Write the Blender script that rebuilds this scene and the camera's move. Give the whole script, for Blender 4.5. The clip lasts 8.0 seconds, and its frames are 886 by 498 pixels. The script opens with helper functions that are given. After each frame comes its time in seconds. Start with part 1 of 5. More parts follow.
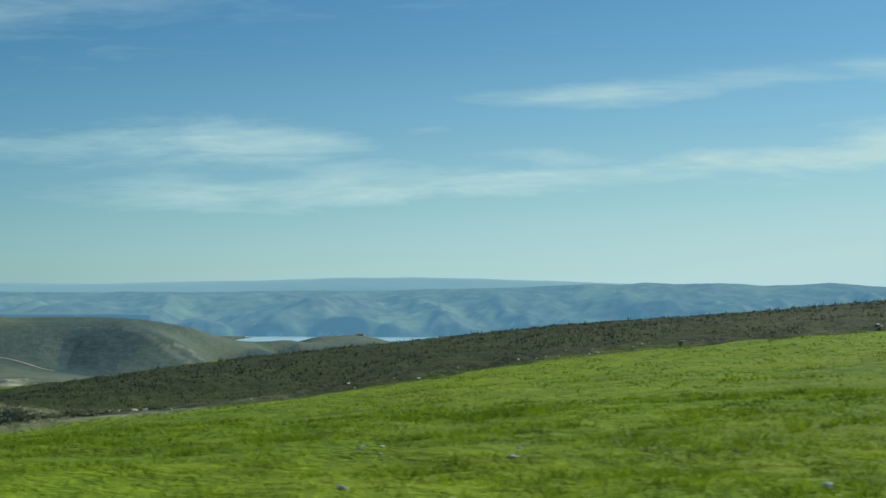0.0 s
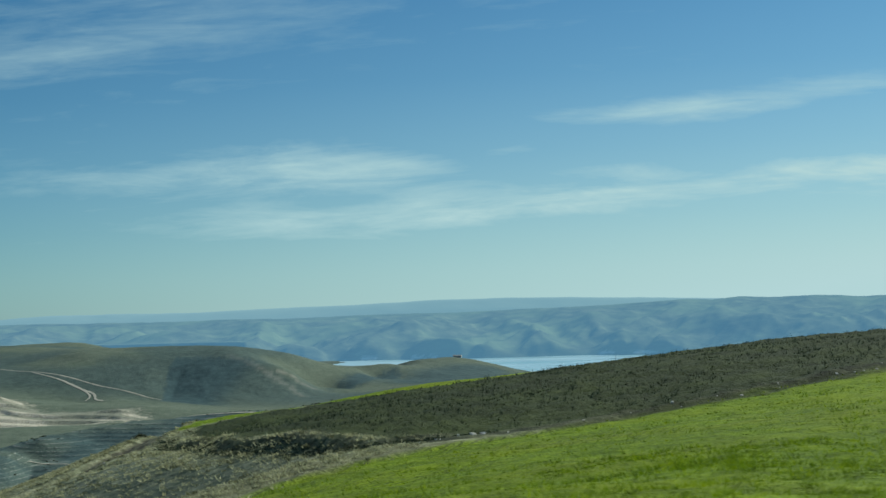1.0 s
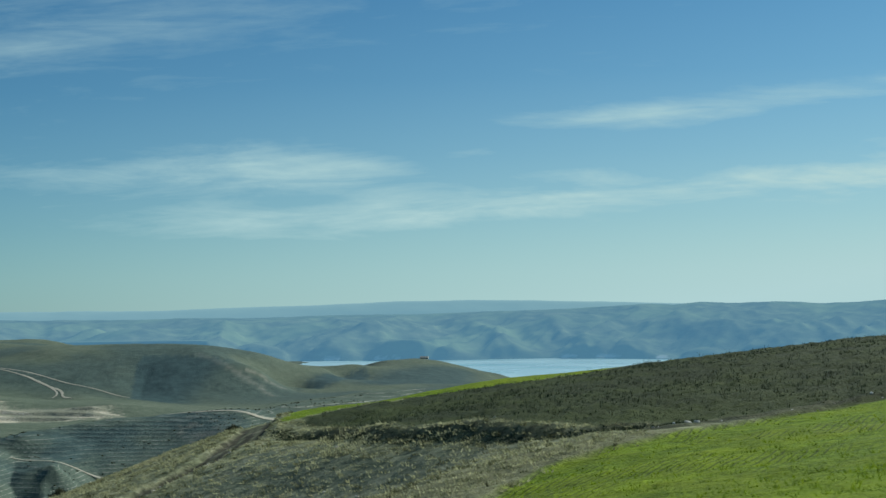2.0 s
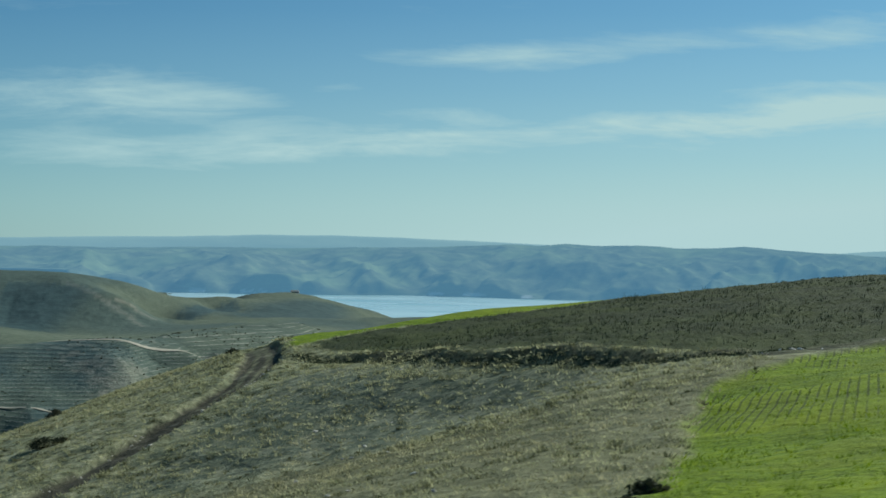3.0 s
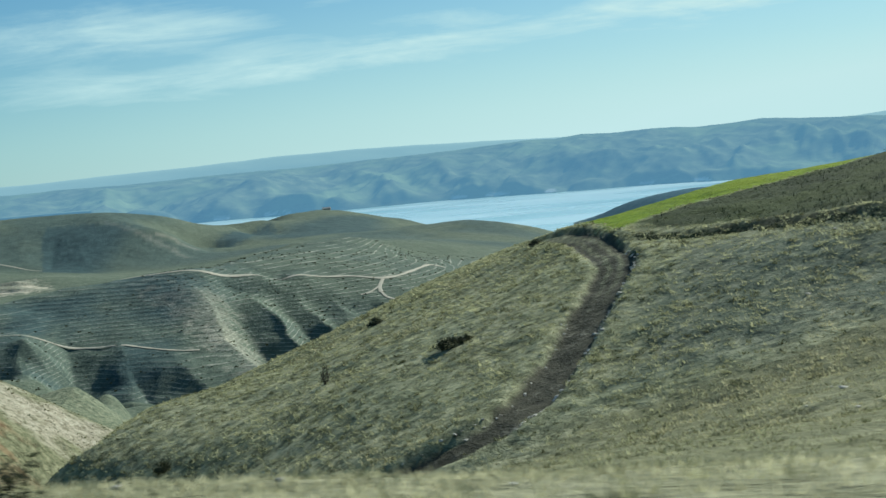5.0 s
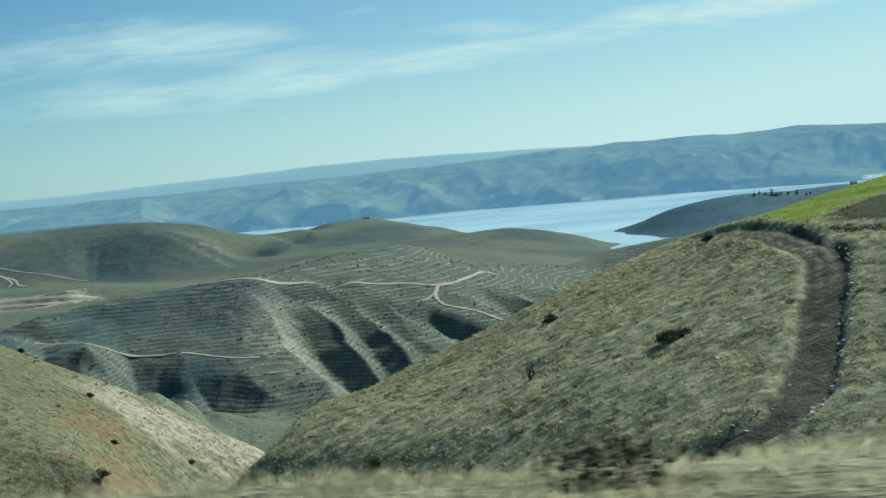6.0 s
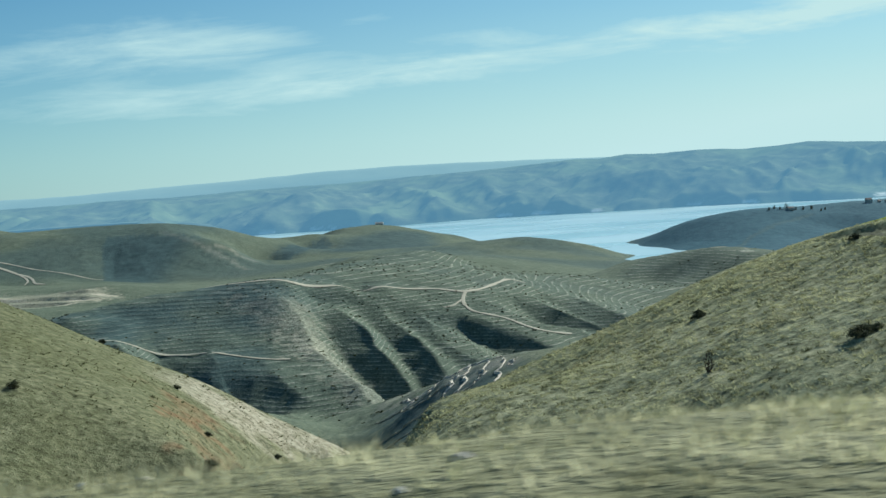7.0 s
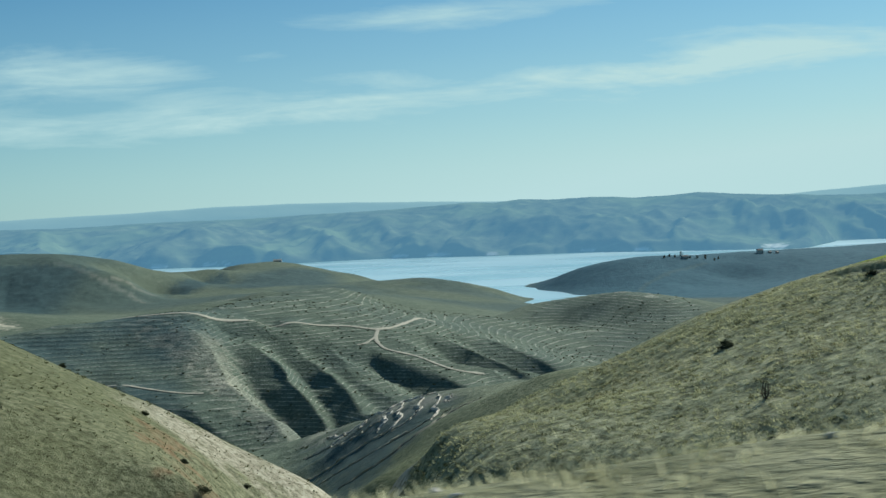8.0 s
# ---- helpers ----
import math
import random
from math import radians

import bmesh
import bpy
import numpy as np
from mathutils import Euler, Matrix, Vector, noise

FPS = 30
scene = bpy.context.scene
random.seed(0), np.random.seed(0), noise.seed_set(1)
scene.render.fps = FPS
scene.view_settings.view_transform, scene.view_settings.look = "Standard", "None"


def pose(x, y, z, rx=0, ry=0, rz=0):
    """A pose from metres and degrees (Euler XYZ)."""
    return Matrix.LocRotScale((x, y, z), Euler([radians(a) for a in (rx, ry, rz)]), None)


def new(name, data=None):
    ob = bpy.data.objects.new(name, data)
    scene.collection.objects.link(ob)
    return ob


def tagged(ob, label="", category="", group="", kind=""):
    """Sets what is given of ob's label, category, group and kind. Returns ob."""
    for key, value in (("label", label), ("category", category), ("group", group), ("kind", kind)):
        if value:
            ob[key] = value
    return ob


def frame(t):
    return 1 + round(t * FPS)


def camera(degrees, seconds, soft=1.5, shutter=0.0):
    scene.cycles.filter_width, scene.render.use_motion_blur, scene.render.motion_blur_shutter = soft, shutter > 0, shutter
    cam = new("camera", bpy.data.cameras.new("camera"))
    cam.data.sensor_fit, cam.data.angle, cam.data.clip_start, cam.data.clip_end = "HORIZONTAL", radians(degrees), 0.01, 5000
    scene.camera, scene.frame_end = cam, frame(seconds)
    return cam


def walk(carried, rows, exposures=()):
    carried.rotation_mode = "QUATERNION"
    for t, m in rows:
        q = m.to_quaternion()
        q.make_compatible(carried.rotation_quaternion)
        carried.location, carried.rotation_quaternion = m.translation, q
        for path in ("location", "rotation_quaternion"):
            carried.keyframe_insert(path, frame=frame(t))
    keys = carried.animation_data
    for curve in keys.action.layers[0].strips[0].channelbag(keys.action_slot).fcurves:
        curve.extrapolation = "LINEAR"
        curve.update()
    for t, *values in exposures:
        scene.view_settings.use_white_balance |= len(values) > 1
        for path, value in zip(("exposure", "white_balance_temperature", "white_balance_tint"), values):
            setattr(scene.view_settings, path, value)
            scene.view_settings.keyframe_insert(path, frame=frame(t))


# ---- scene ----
# ======================================================= camera and its walk
cam = camera(37, 8.0, soft=1.45, shutter=0.13)
PATH = [
    (0, pose(68.681, 2.596, 2.546, 91.755, 0, 5.469) @ pose(0, 0, 0, 0, 0, 0.105)),
    (0.5, pose(61.173, 2.300, 2.632, 92.045, 0, 7.443) @ pose(0, 0, 0, 0, 0, -1.053)),
    (1, pose(53.640, 1.928, 2.587, 92.701, 0, 9.139) @ pose(0, 0, 0, 0, 0, -1.488)),
    (2.5, pose(30.658, 0.001, 1.399, 92.622, 0, 4.595) @ pose(0, 0, 0, 0, 0, 0.223)),
    (3, pose(23.059, -0.743, 0.972, 90.034, 0, 1.454) @ pose(0, 0, 0, 0, 0, 0.904)),
    (3.5, pose(15.369, -0.999, 0.582, 86.942, 0, 0.671) @ pose(0, 0, 0, 0, 0, 0.431)),
    (4, pose(7.670, -0.708, 0.235, 85.706, 0, 1.311) @ pose(0, 0, 0, 0, 0, -2.034)),
    (4.5, pose(0.001, 0.000, 0.000, 85.576, 0, 1.721) @ pose(0, 0, 0, 0, 0, -3.747)),
    (5, pose(-7.594, 0.681, -0.147, 85.932, 0, 2.126) @ pose(0, 0, 0, 0, 0, -5.056)),
    (6.5, pose(-29.675, 2.648, -0.642, 86.591, 0, 3.854) @ pose(0, 0, 0, 0, 0, -4.987)),
    (7, pose(-36.950, 2.641, -1.018, 86.847, 0, 3.512) @ pose(0, 0, 0, 0, 0, -4.104)),
    (7.5, pose(-44.151, 2.625, -1.465, 87.579, 0, 1.746) @ pose(0, 0, 0, 0, 0, -2.988)),
    (8, pose(-51.317, 2.597, -1.936, 88.361, 0, -1.347) @ pose(0, 0, 0, 0, 0, -2.342)),
]
# stops, white balance
EXPOSURES = [(0, 0.04, 5900, 1), (1, 0.01, 5900, 1), (2.5, -0.04, 5900, 1), (3, -0.04, 5900, 1), (3.6, 0.07, 5900, 1), (4, 0.2, 5900, 1), (4.5, 0.29, 5900, 1), (6.5, 0.28, 5900, 1), (7.2, 0.26, 5900, 1), (8, 0.12, 5900, 1)]
walk(cam, PATH, EXPOSURES)

# ======================================================= world, sun
SUN_AZ, SUN_EL = 40.0, 32.0   # degrees right of +y, above the horizon


def nd(nt, kind, x=0, y=0, **sets):
    n = nt.nodes.new(kind)
    n.location = (x, y)
    for k, v in sets.items():
        if k == "op":
            n.operation = v
        elif k == "blend":
            n.blend_type = v
        elif k == "dims":
            n.noise_dimensions = v
        elif k == "attr":
            n.attribute_name = v
    return n


def math_node(nt, op, a, b=None, c=None, clamp=False):
    n = nt.nodes.new("ShaderNodeMath")
    n.operation, n.use_clamp = op, clamp
    for i, v in enumerate((a, b, c)):
        if v is None:
            continue
        if isinstance(v, (int, float)):
            n.inputs[i].default_value = v
        else:
            nt.links.new(v, n.inputs[i])
    return n.outputs[0]


def mix_col(nt, fac, a, b, blend="MIX"):
    n = nt.nodes.new("ShaderNodeMix")
    n.data_type, n.blend_type = "RGBA", blend
    for i, v in ((0, fac), (6, a), (7, b)):
        if isinstance(v, (int, float)):
            n.inputs[i].default_value = v
        elif isinstance(v, tuple):
            n.inputs[i].default_value = (*v, 1)
        else:
            nt.links.new(v, n.inputs[i])
    return n.outputs[2]


def noise_node(nt, vec, scale, detail=4.0, rough=0.55, distort=0.0):
    n = nt.nodes.new("ShaderNodeTexNoise")
    n.inputs["Scale"].default_value, n.inputs["Detail"].default_value = scale, detail
    n.inputs["Roughness"].default_value, n.inputs["Distortion"].default_value = rough, distort
    if vec is not None:
        nt.links.new(vec, n.inputs["Vector"])
    return n.outputs[0]


def ramp(nt, fac, *stops):
    n = nt.nodes.new("ShaderNodeValToRGB")
    e = n.color_ramp.elements
    while len(e) < len(stops):
        e.new(0.5)
    for el, (p, c) in zip(e, stops):
        el.position, el.color = p, ((*c, 1) if isinstance(c, tuple) else (c, c, c, 1))
    nt.links.new(fac, n.inputs[0])
    return n.outputs[0]


def scaled(nt, vec, sx, sy, sz, rot=0.0):
    n = nt.nodes.new("ShaderNodeMapping")
    n.inputs["Scale"].default_value, n.inputs["Rotation"].default_value[2] = (sx, sy, sz), rot
    nt.links.new(vec, n.inputs["Vector"])
    return n.outputs[0]


def build_world():
    w = bpy.data.worlds.new("sky")
    scene.world = w
    w.use_nodes = True
    nt = w.node_tree
    nt.nodes.clear()
    out, bg = nt.nodes.new("ShaderNodeOutputWorld"), nt.nodes.new("ShaderNodeBackground")
    sky = nt.nodes.new("ShaderNodeTexSky")
    sky.sky_type, sky.sun_disc = "NISHITA", False
    sky.sun_elevation, sky.sun_rotation = radians(SUN_EL), radians(SUN_AZ)
    sky.altitude, sky.air_density, sky.dust_density, sky.ozone_density = 600, 1.0, 0.6, 2.5
    tc = nt.nodes.new("ShaderNodeTexCoord")
    sep = nt.nodes.new("ShaderNodeSeparateXYZ")
    nt.links.new(tc.outputs["Generated"], sep.inputs[0])
    ahead = math_node(nt, "MAXIMUM", math_node(nt, "ABSOLUTE", sep.outputs[1]), 0.15)
    u, v = math_node(nt, "DIVIDE", sep.outputs[0], ahead), math_node(nt, "DIVIDE", sep.outputs[2], ahead)
    com = nt.nodes.new("ShaderNodeCombineXYZ")
    nt.links.new(u, com.inputs[0]), nt.links.new(v, com.inputs[1])
    flat = com.outputs[0]
    wisp = noise_node(nt, scaled(nt, flat, 3.2, 22, 1, -0.06), 2.0, 8, 0.62, 0.6)
    fine = noise_node(nt, scaled(nt, flat, 9, 60, 1, -0.06), 2.4, 6, 0.6, 0.4)
    broken = noise_node(nt, scaled(nt, flat, 5, 14, 1, 0.1), 2.0, 5, 0.6, 0.3)

    def band(u0, v0, su, sv, lean, strength):
        """A streak of cirrus round a direction, thinning outwards."""
        du, dv = math_node(nt, "SUBTRACT", u, u0), math_node(nt, "SUBTRACT", v, v0)
        dv = math_node(nt, "SUBTRACT", dv, math_node(nt, "MULTIPLY", du, lean))
        dv = math_node(nt, "ADD", dv, math_node(nt, "MULTIPLY", math_node(nt, "SUBTRACT", broken, 0.5), sv * 1.6))
        q = math_node(nt, "ADD", math_node(nt, "POWER", math_node(nt, "DIVIDE", du, su), 2.0), math_node(nt, "POWER", math_node(nt, "DIVIDE", dv, sv), 2.0))
        return math_node(nt, "MULTIPLY", math_node(nt, "EXPONENT", math_node(nt, "MULTIPLY", q, -1.0)), strength)

    total = None
    for args in CLOUDS:
        b = band(*args)
        total = b if total is None else math_node(nt, "ADD", total, b)
    body = math_node(nt, "MULTIPLY", total, math_node(nt, "ADD", math_node(nt, "MULTIPLY", wisp, 1.2), math_node(nt, "SUBTRACT", math_node(nt, "MULTIPLY", fine, 0.3), 0.1)))
    veil = ramp(nt, math_node(nt, "ADD", math_node(nt, "MULTIPLY", wisp, 0.7), math_node(nt, "MULTIPLY", fine, 0.3)), (0.42, 0.0), (0.78, 0.24))
    cover = math_node(nt, "ADD", body, veil, clamp=True)
    low = ramp(nt, v, (0.0, 0.94), (0.03, 0.80), (0.07, 0.52), (0.12, 0.30), (0.18, 0.13), (0.30, 0.0))   # thin high haze over the horizon
    low = math_node(nt, "MULTIPLY", low, math_node(nt, "ADD", 1.0, math_node(nt, "MULTIPLY", u, 1.15)))
    cover = math_node(nt, "MAXIMUM", cover, low, clamp=True)
    col = mix_col(nt, 1.0, sky.outputs[0], (0.43, 0.80, 0.95), "MULTIPLY")
    col = mix_col(nt, cover, col, (7.6, 9.8, 9.5))
    nt.links.new(col, bg.inputs["Color"])
    bg.inputs["Strength"].default_value = 0.066
    nt.links.new(bg.outputs[0], out.inputs[0])


# streaks of cirrus: tangent across, tangent up, half width, half height, lean, strength
CLOUDS = [
    (-0.24, 0.110, 0.1, 0.0159, -0.04, 1.0),
    (-0.4, 0.112, 0.12, 0.0145, 0.02, 0.52),
    (0.02, 0.146, 0.09, 0.0087, 0.02, 0.85),
    (0.24, 0.166, 0.16, 0.0130, 0.06, 0.75),
    (0.2, 0.102, 0.16, 0.0145, 0.07, 0.95),
    (0.34, 0.112, 0.14, 0.0174, 0.05, 0.76),
    (-0.04, 0.083, 0.2, 0.0130, 0.07, 0.66),
    (-0.26, 0.074, 0.24, 0.0203, 0.02, 0.62),
    (0.18, 0.07, 0.26, 0.0203, 0.02, 0.43),
    (-0.48, 0.213, 0.12, 0.0130, 0.08, 0.4),
    (-0.36, 0.242, 0.18, 0.0203, 0.08, 0.2),
    (-0.095, 0.122, 0.026, 0.0058, 0, 0.62),
    (-0.03, 0.103, 0.06, 0.0072, 0, 0.43),
    (0.22, 0.125, 0.1, 0.0072, 0.06, 0.43),
]
build_world()

sun = new("sun", bpy.data.lights.new("sun", "SUN"))
sun.data.energy, sun.data.angle, sun.data.color = 5.0, radians(0.6), (1.0, 0.93, 0.80)
aim = Vector((math.sin(radians(SUN_AZ)) * math.cos(radians(SUN_EL)), math.cos(radians(SUN_AZ)) * math.cos(radians(SUN_EL)), math.sin(radians(SUN_EL))))
sun.matrix_world = Matrix.Translation(aim * 300) @ aim.to_track_quat("Z", "Y").to_matrix().to_4x4()

# ======================================================= shape of the land
LAKE = -122.0
REACH = 120.0          # the land is worked out in a fan that opens from this far behind the road
FORMS = {}


def form(name, *stations):
    """A landform line: a crest, a foot, a hollow or a shore, by stations of x, y, z."""
    FORMS[name] = np.array(stations, float)


form("road_edge", (150, 6, 4.2), (69, 6, 0.9), (54, 5.5, 0.9), (31, 4.5, -0.2), (15, 3.5, -1), (0, 4, -1.6), (-15, 5, -2), (-30, 6, -2.3), (-51, 7, -3.6), (-80, 8, -5.2), (-140, 12, -8))
form("road_back", (150, -60, 4.4), (69, -40, 1.2), (0, -40, -1.2), (-60, -40, -3.5), (-140, -40, -7))
form("verge_crest", (-4.7, 12, -3.2), (-8.1, 12, -3), (-11.6, 12, -2.8), (-17, 12, -2.6), (-24.6, 12, -2.48), (-27.4, 12, -2.45), (-30, 12, -2.55), (-33, 12, -2.65), (-37, 12, -2.85), (-41.4, 12, -3.12), (-44.5, 12, -3.36), (-48, 12, -3.55), (-51.4, 12, -3.92), (-75, 13, -5.4), (-110, 18, -7.5))
form("bank_near", (-3, 12, -3.1), (4.5, 20, -5.5), (11, 20, -4.7), (21.6, 20, -3.9))
form("bank_mid", (13.7, 46, -9.2), (19.6, 44.4, -7.7), (24.9, 46, -6.3), (27.4, 46, -5.9))
form("bank_low", (-8, 38, -9.5), (0, 50, -12), (9.8, 65, -12.3), (16, 68, -10.6), (25, 66, -8))
form("hollow", (30, 72, -6.6), (20, 74, -9.9), (11, 75, -12.6), (2.4, 75, -15.2), (-9, 75, -17.6), (-24, 70, -22.2), (-42, 62, -27), (-60, 92, -40), (-61, 130, -47), (-60, 170, -52.5), (-60, 215, -58), (-62, 255, -63), (-74, 310, -71), (-92, 380, -84))
form("hollow_shelf", (-20, 26, -8.5), (-35, 34, -13.5), (-55, 36, -17), (-80, 40, -20))
form("slope_low", (-8.8, 80.5, -16.5), (2.4, 80, -14.6), (11.4, 82.2, -12.1), (18.9, 86.7, -9.9), (26, 82, -8.4))
form("slope_mid", (-36, 110.7, -22.7), (-18.6, 102, -17.8), (-4.6, 88.2, -15.1), (0.5, 90, -13.7), (10.3, 93.4, -10.8))
form("slope_high", (-29.7, 115.8, -20.8), (-19.5, 117, -17.2), (-11.7, 118, -14.6), (-1.2, 118, -11.4), (4.5, 121.3, -9.8))
form("slope_west", (-38.2, 143.3, -24.8), (-30.2, 136.7, -21), (-19.8, 130.8, -16.8), (-8, 128, -13.2))
form("slope_skirt", (-49.2, 116.0, -26.6), (-49.7, 128.0, -27.8), (-50.5, 150, -29))
form("skirt_fall", (-57, 170, -41), (-56, 195, -46))
form("west_shoulder", (-51.8, 160, -32), (-47.5, 160, -30.6), (-44, 160, -28.6), (-40.7, 160, -26.2), (-36.2, 168, -25.9), (-28.9, 170, -22.9), (-17.8, 170, -17.7), (-3.2, 170, -12.9), (7.3, 165, -9.7))
form("west_fall", (-45, 230, -49), (-25, 230, -38), (0, 230, -28), (40, 235, -20), (90, 240, -16), (160, 240, -12))
form("green_near", (61, 20, -0.3), (67, 20, -0.2), (73, 20, -0.1), (100, 25, 1), (150, 30, 3.4))
form("green_mid", (38, 52.6, -4.4), (52, 52, -2.3), (68, 52, -0.8), (90, 52, 0.3), (150, 60, 3.2))
form("green_edge", (35, 70, -5.6), (36, 80, -5.7), (52, 88, -3.9), (68, 95, -1.6), (79, 98, -0.8), (90, 101, -0.1), (150, 112, 2.8))
form("field_lip", (13.9, 111.6, -8.2), (21.4, 97, -7), (29, 88.5, -6))
form("track_top", (2.8, 120, -9.9), (1.9, 130, -9.5), (0.4, 140, -9.5))
form("field_crest", (15, 155, -8.3), (28.6, 155, -6.3), (52.5, 155, -3.1), (74.6, 155, -0.8), (103.9, 155, 1.2))
form("strip_crest", (3.5, 148, -9), (14, 162, -8), (23.2, 172, -6.8), (40, 172, -5.2), (70, 172, -1.6), (110, 172, 1.2), (160, 170, 4))
form("east_drop", (30, 300, -34), (90, 320, -34), (170, 330, -30), (60, 420, -62), (160, 450, -60))
form("left_brow", (-133.5, 225.0, -14.8), (-122.9, 232.0, -21.3), (-113.4, 232.0, -26.1), (-103.9, 232.0, -30.4), (-96.3, 232.0, -33.9), (-89.6, 232.0, -37.7), (-84.9, 232.0, -40.8), (-80.1, 232.0, -43.5), (-75.4, 232.0, -46.3), (-71.1, 232.0, -48.9), (-67.0, 236.0, -52.3))
form("left_face", (-105, 172, -25), (-93, 170, -30.4), (-85, 208, -39.5), (-89, 194, -34), (-84.3, 184.9, -36.1), (-79, 168, -36))
form("left_lee", (-124.9, 258.0, -32.3), (-105.9, 258.0, -41.4), (-91.6, 258.0, -48.7), (-82.1, 258.0, -54.5), (-73.1, 258.0, -59.9))
form("left_near", (-140, 120, -14), (-110, 110, -22), (-92, 100, -29), (-80, 90, -33), (-70, 120, -41), (-140, 60, -11))
form("left_top", (-170, 180, -8), (-190, 260, -8))
form("left_behind", (-200, 380, -60), (-150, 400, -85), (-112, 400, -90))
form("rib_spur", (-108, 530, -95.6), (-97, 525, -91.4), (-85, 510, -85), (-71, 460, -73.3), (-63, 430, -66.7), (-55, 412, -60.3), (-48, 400, -56.3), (-41.1, 395, -55.1), (-29.3, 395, -53.9))
form("rib_foot", (-111.0, 480.0, -88.4), (-96.0, 430.0, -84.0), (-81.3, 380.0, -77.3), (-66.1, 330.0, -67.1))
form("back_shoulder", (-129.8, 370.0, -56.5), (-128.3, 400.0, -64.9), (-126.5, 435.0, -76.4), (-121.2, 460.0, -83.4))
form("rib_back", (-30, 430, -72), (-10, 470, -85), (30, 520, -90))
form("rib_flank", (-48, 330, -55), (-20, 320, -42), (20, 330, -40), (-62, 300, -62))
form("terr_base", (-90, 600, -101.5), (-78, 605, -99.1), (-65, 640, -96.3), (-51, 668, -96.5), (-33, 695, -96.4), (-11, 725, -96.8), (22, 775, -99), (59, 825, -101))
form("gorge_floor", (-160, 545, -108), (-120, 560, -106), (-95, 580, -104))
form("spur_one", (-185, 725, -54.5), (-169, 705, -61.1), (-158, 690, -69), (-147, 668, -78), (-130, 640, -86), (-108, 600, -93), (-92, 570, -94.9))
form("spur_three", (-131, 765, -65), (-105, 715, -80), (-85, 670, -90.1), (-72, 625, -96.2))
form("spur_five", (-72, 779, -69.3), (-63, 765, -74.4), (-44, 745, -83.5), (-25, 720, -92.7))
form("spur_six", (-46.0, 867.0, -69.7), (-28.0, 840.0, -75.9), (-5.0, 815.0, -83.5), (24.0, 790.0, -93.4))
form("spur_two", (-155.8, 735.0, -65.0), (-138.3, 716.8, -71.1), (-120.5, 684.9, -81.8), (-107.9, 660.2, -90.1), (-99.5, 630.8, -99.9))
form("spur_three_low", (-110.8, 732.4, -74.9), (-92.6, 704.5, -83.0), (-80.1, 684.7, -88.8), (-65.4, 666.1, -94.2), (-59.2, 658.4, -96.5))
form("spur_six_low", (-29.3, 800.0, -78.2), (-13.6, 778.0, -85.1), (1.2, 757.0, -92.0), (11.3, 745.0, -95.8))
form("ravine_six_side", (8, 960, -79.7), (35, 900, -91.6), (56, 860, -100.5))
form("nose_crest", (46, 1130, -85.5), (76, 1110, -79.1), (95, 1080, -74.3), (109, 1050, -71.3), (127, 1000, -73.8), (144, 950, -82.7))
form("nose_face", (63, 1010, -92.5), (90, 960, -91.5), (114, 930, -87.9), (72, 890, -97.9))
form("terr_road", (-171, 735, -54.4), (-164.5, 742.5, -56.4), (-158, 750, -58.3), (-142, 758, -60.4), (-127, 765, -62.8), (-112, 770, -64.7), (-96, 775, -66.7), (-84, 776, -67.8))
form("terr_crest", (-261, 705, -57.7), (-246, 725, -55.6), (-220, 745, -55), (-177, 775, -54.6), (-168, 830, -55.6), (-156, 870, -54.5), (-135, 930, -53.4), (-105, 960, -54.4), (-85, 955, -59.8), (-64, 930, -68.3))
form("terr_west", (-268, 650, -69), (-212, 645, -75.6), (-155, 638, -85.2), (-191, 590, -87.2), (-159, 560, -96.4), (-129, 540, -98.9))
form("terr_far_west", (-279, 640, -63.6), (-273, 665, -62.1), (-268, 690, -59.5), (-258, 600, -63.7), (-223, 610, -70.3))
form("terr_step", (-254, 690, -62.8), (-209, 690, -66.4), (-176, 675, -73.2))
form("terr_west_back", (-350, 690, -76), (-310, 740, -77), (-270, 790, -78), (-330, 620, -72))
form("terr_behind", (-240, 900, -80), (-150, 1080, -92), (-60, 1080, -98), (20, 1150, -104), (110, 1200, -108), (200, 1150, -100), (260, 1050, -95), (200, 900, -95), (100, 850, -97))
form("quarry_floor", (-429, 930, -76.9), (-400, 935, -78), (-376, 950, -78.8))
form("quarry_top", (-533, 1130, -65.9), (-481, 1090, -72.8), (-440, 1080, -75.4), (-386, 1085, -73.6))
form("quarry_foot", (-458, 985, -76.7), (-410, 1000, -79.8), (-361, 1030, -79.8))
form("plain", (-411, 940, -77.3), (-460, 1330, -87.6), (-391, 1360, -94.2), (-275, 1150, -84.6), (-241, 1280, -88.1))
form("hill_base", (-545, 1385, -83.3), (-486, 1385, -88.1), (-442, 1390, -91.6), (-402, 1400, -93.3), (-365, 1430, -91.5), (-345, 1500, -87.2), (-345, 1590, -85.6))
form("hill_crest", (-665, 1590, -39.6), (-594, 1590, -41.4), (-544, 1590, -42.7), (-511, 1595, -43.1), (-477, 1600, -42), (-450, 1660, -44.4), (-423, 1700, -49.3), (-408, 1730, -56.5), (-392, 1760, -63.9), (-367, 1790, -73), (-351, 1820, -78.4))
form("hill_behind", (-890, 1900, -33.7), (-722, 1950, -55.7), (-581, 2000, -64.3))
form("small_hill", (-764, 1560, -52.8), (-689, 1500, -54.8), (-630, 1450, -64.7), (-584, 1410, -79.7))
form("small_hill_foot", (-606, 1330, -84.3), (-577, 1365, -86.7), (-512, 1395, -87.3))
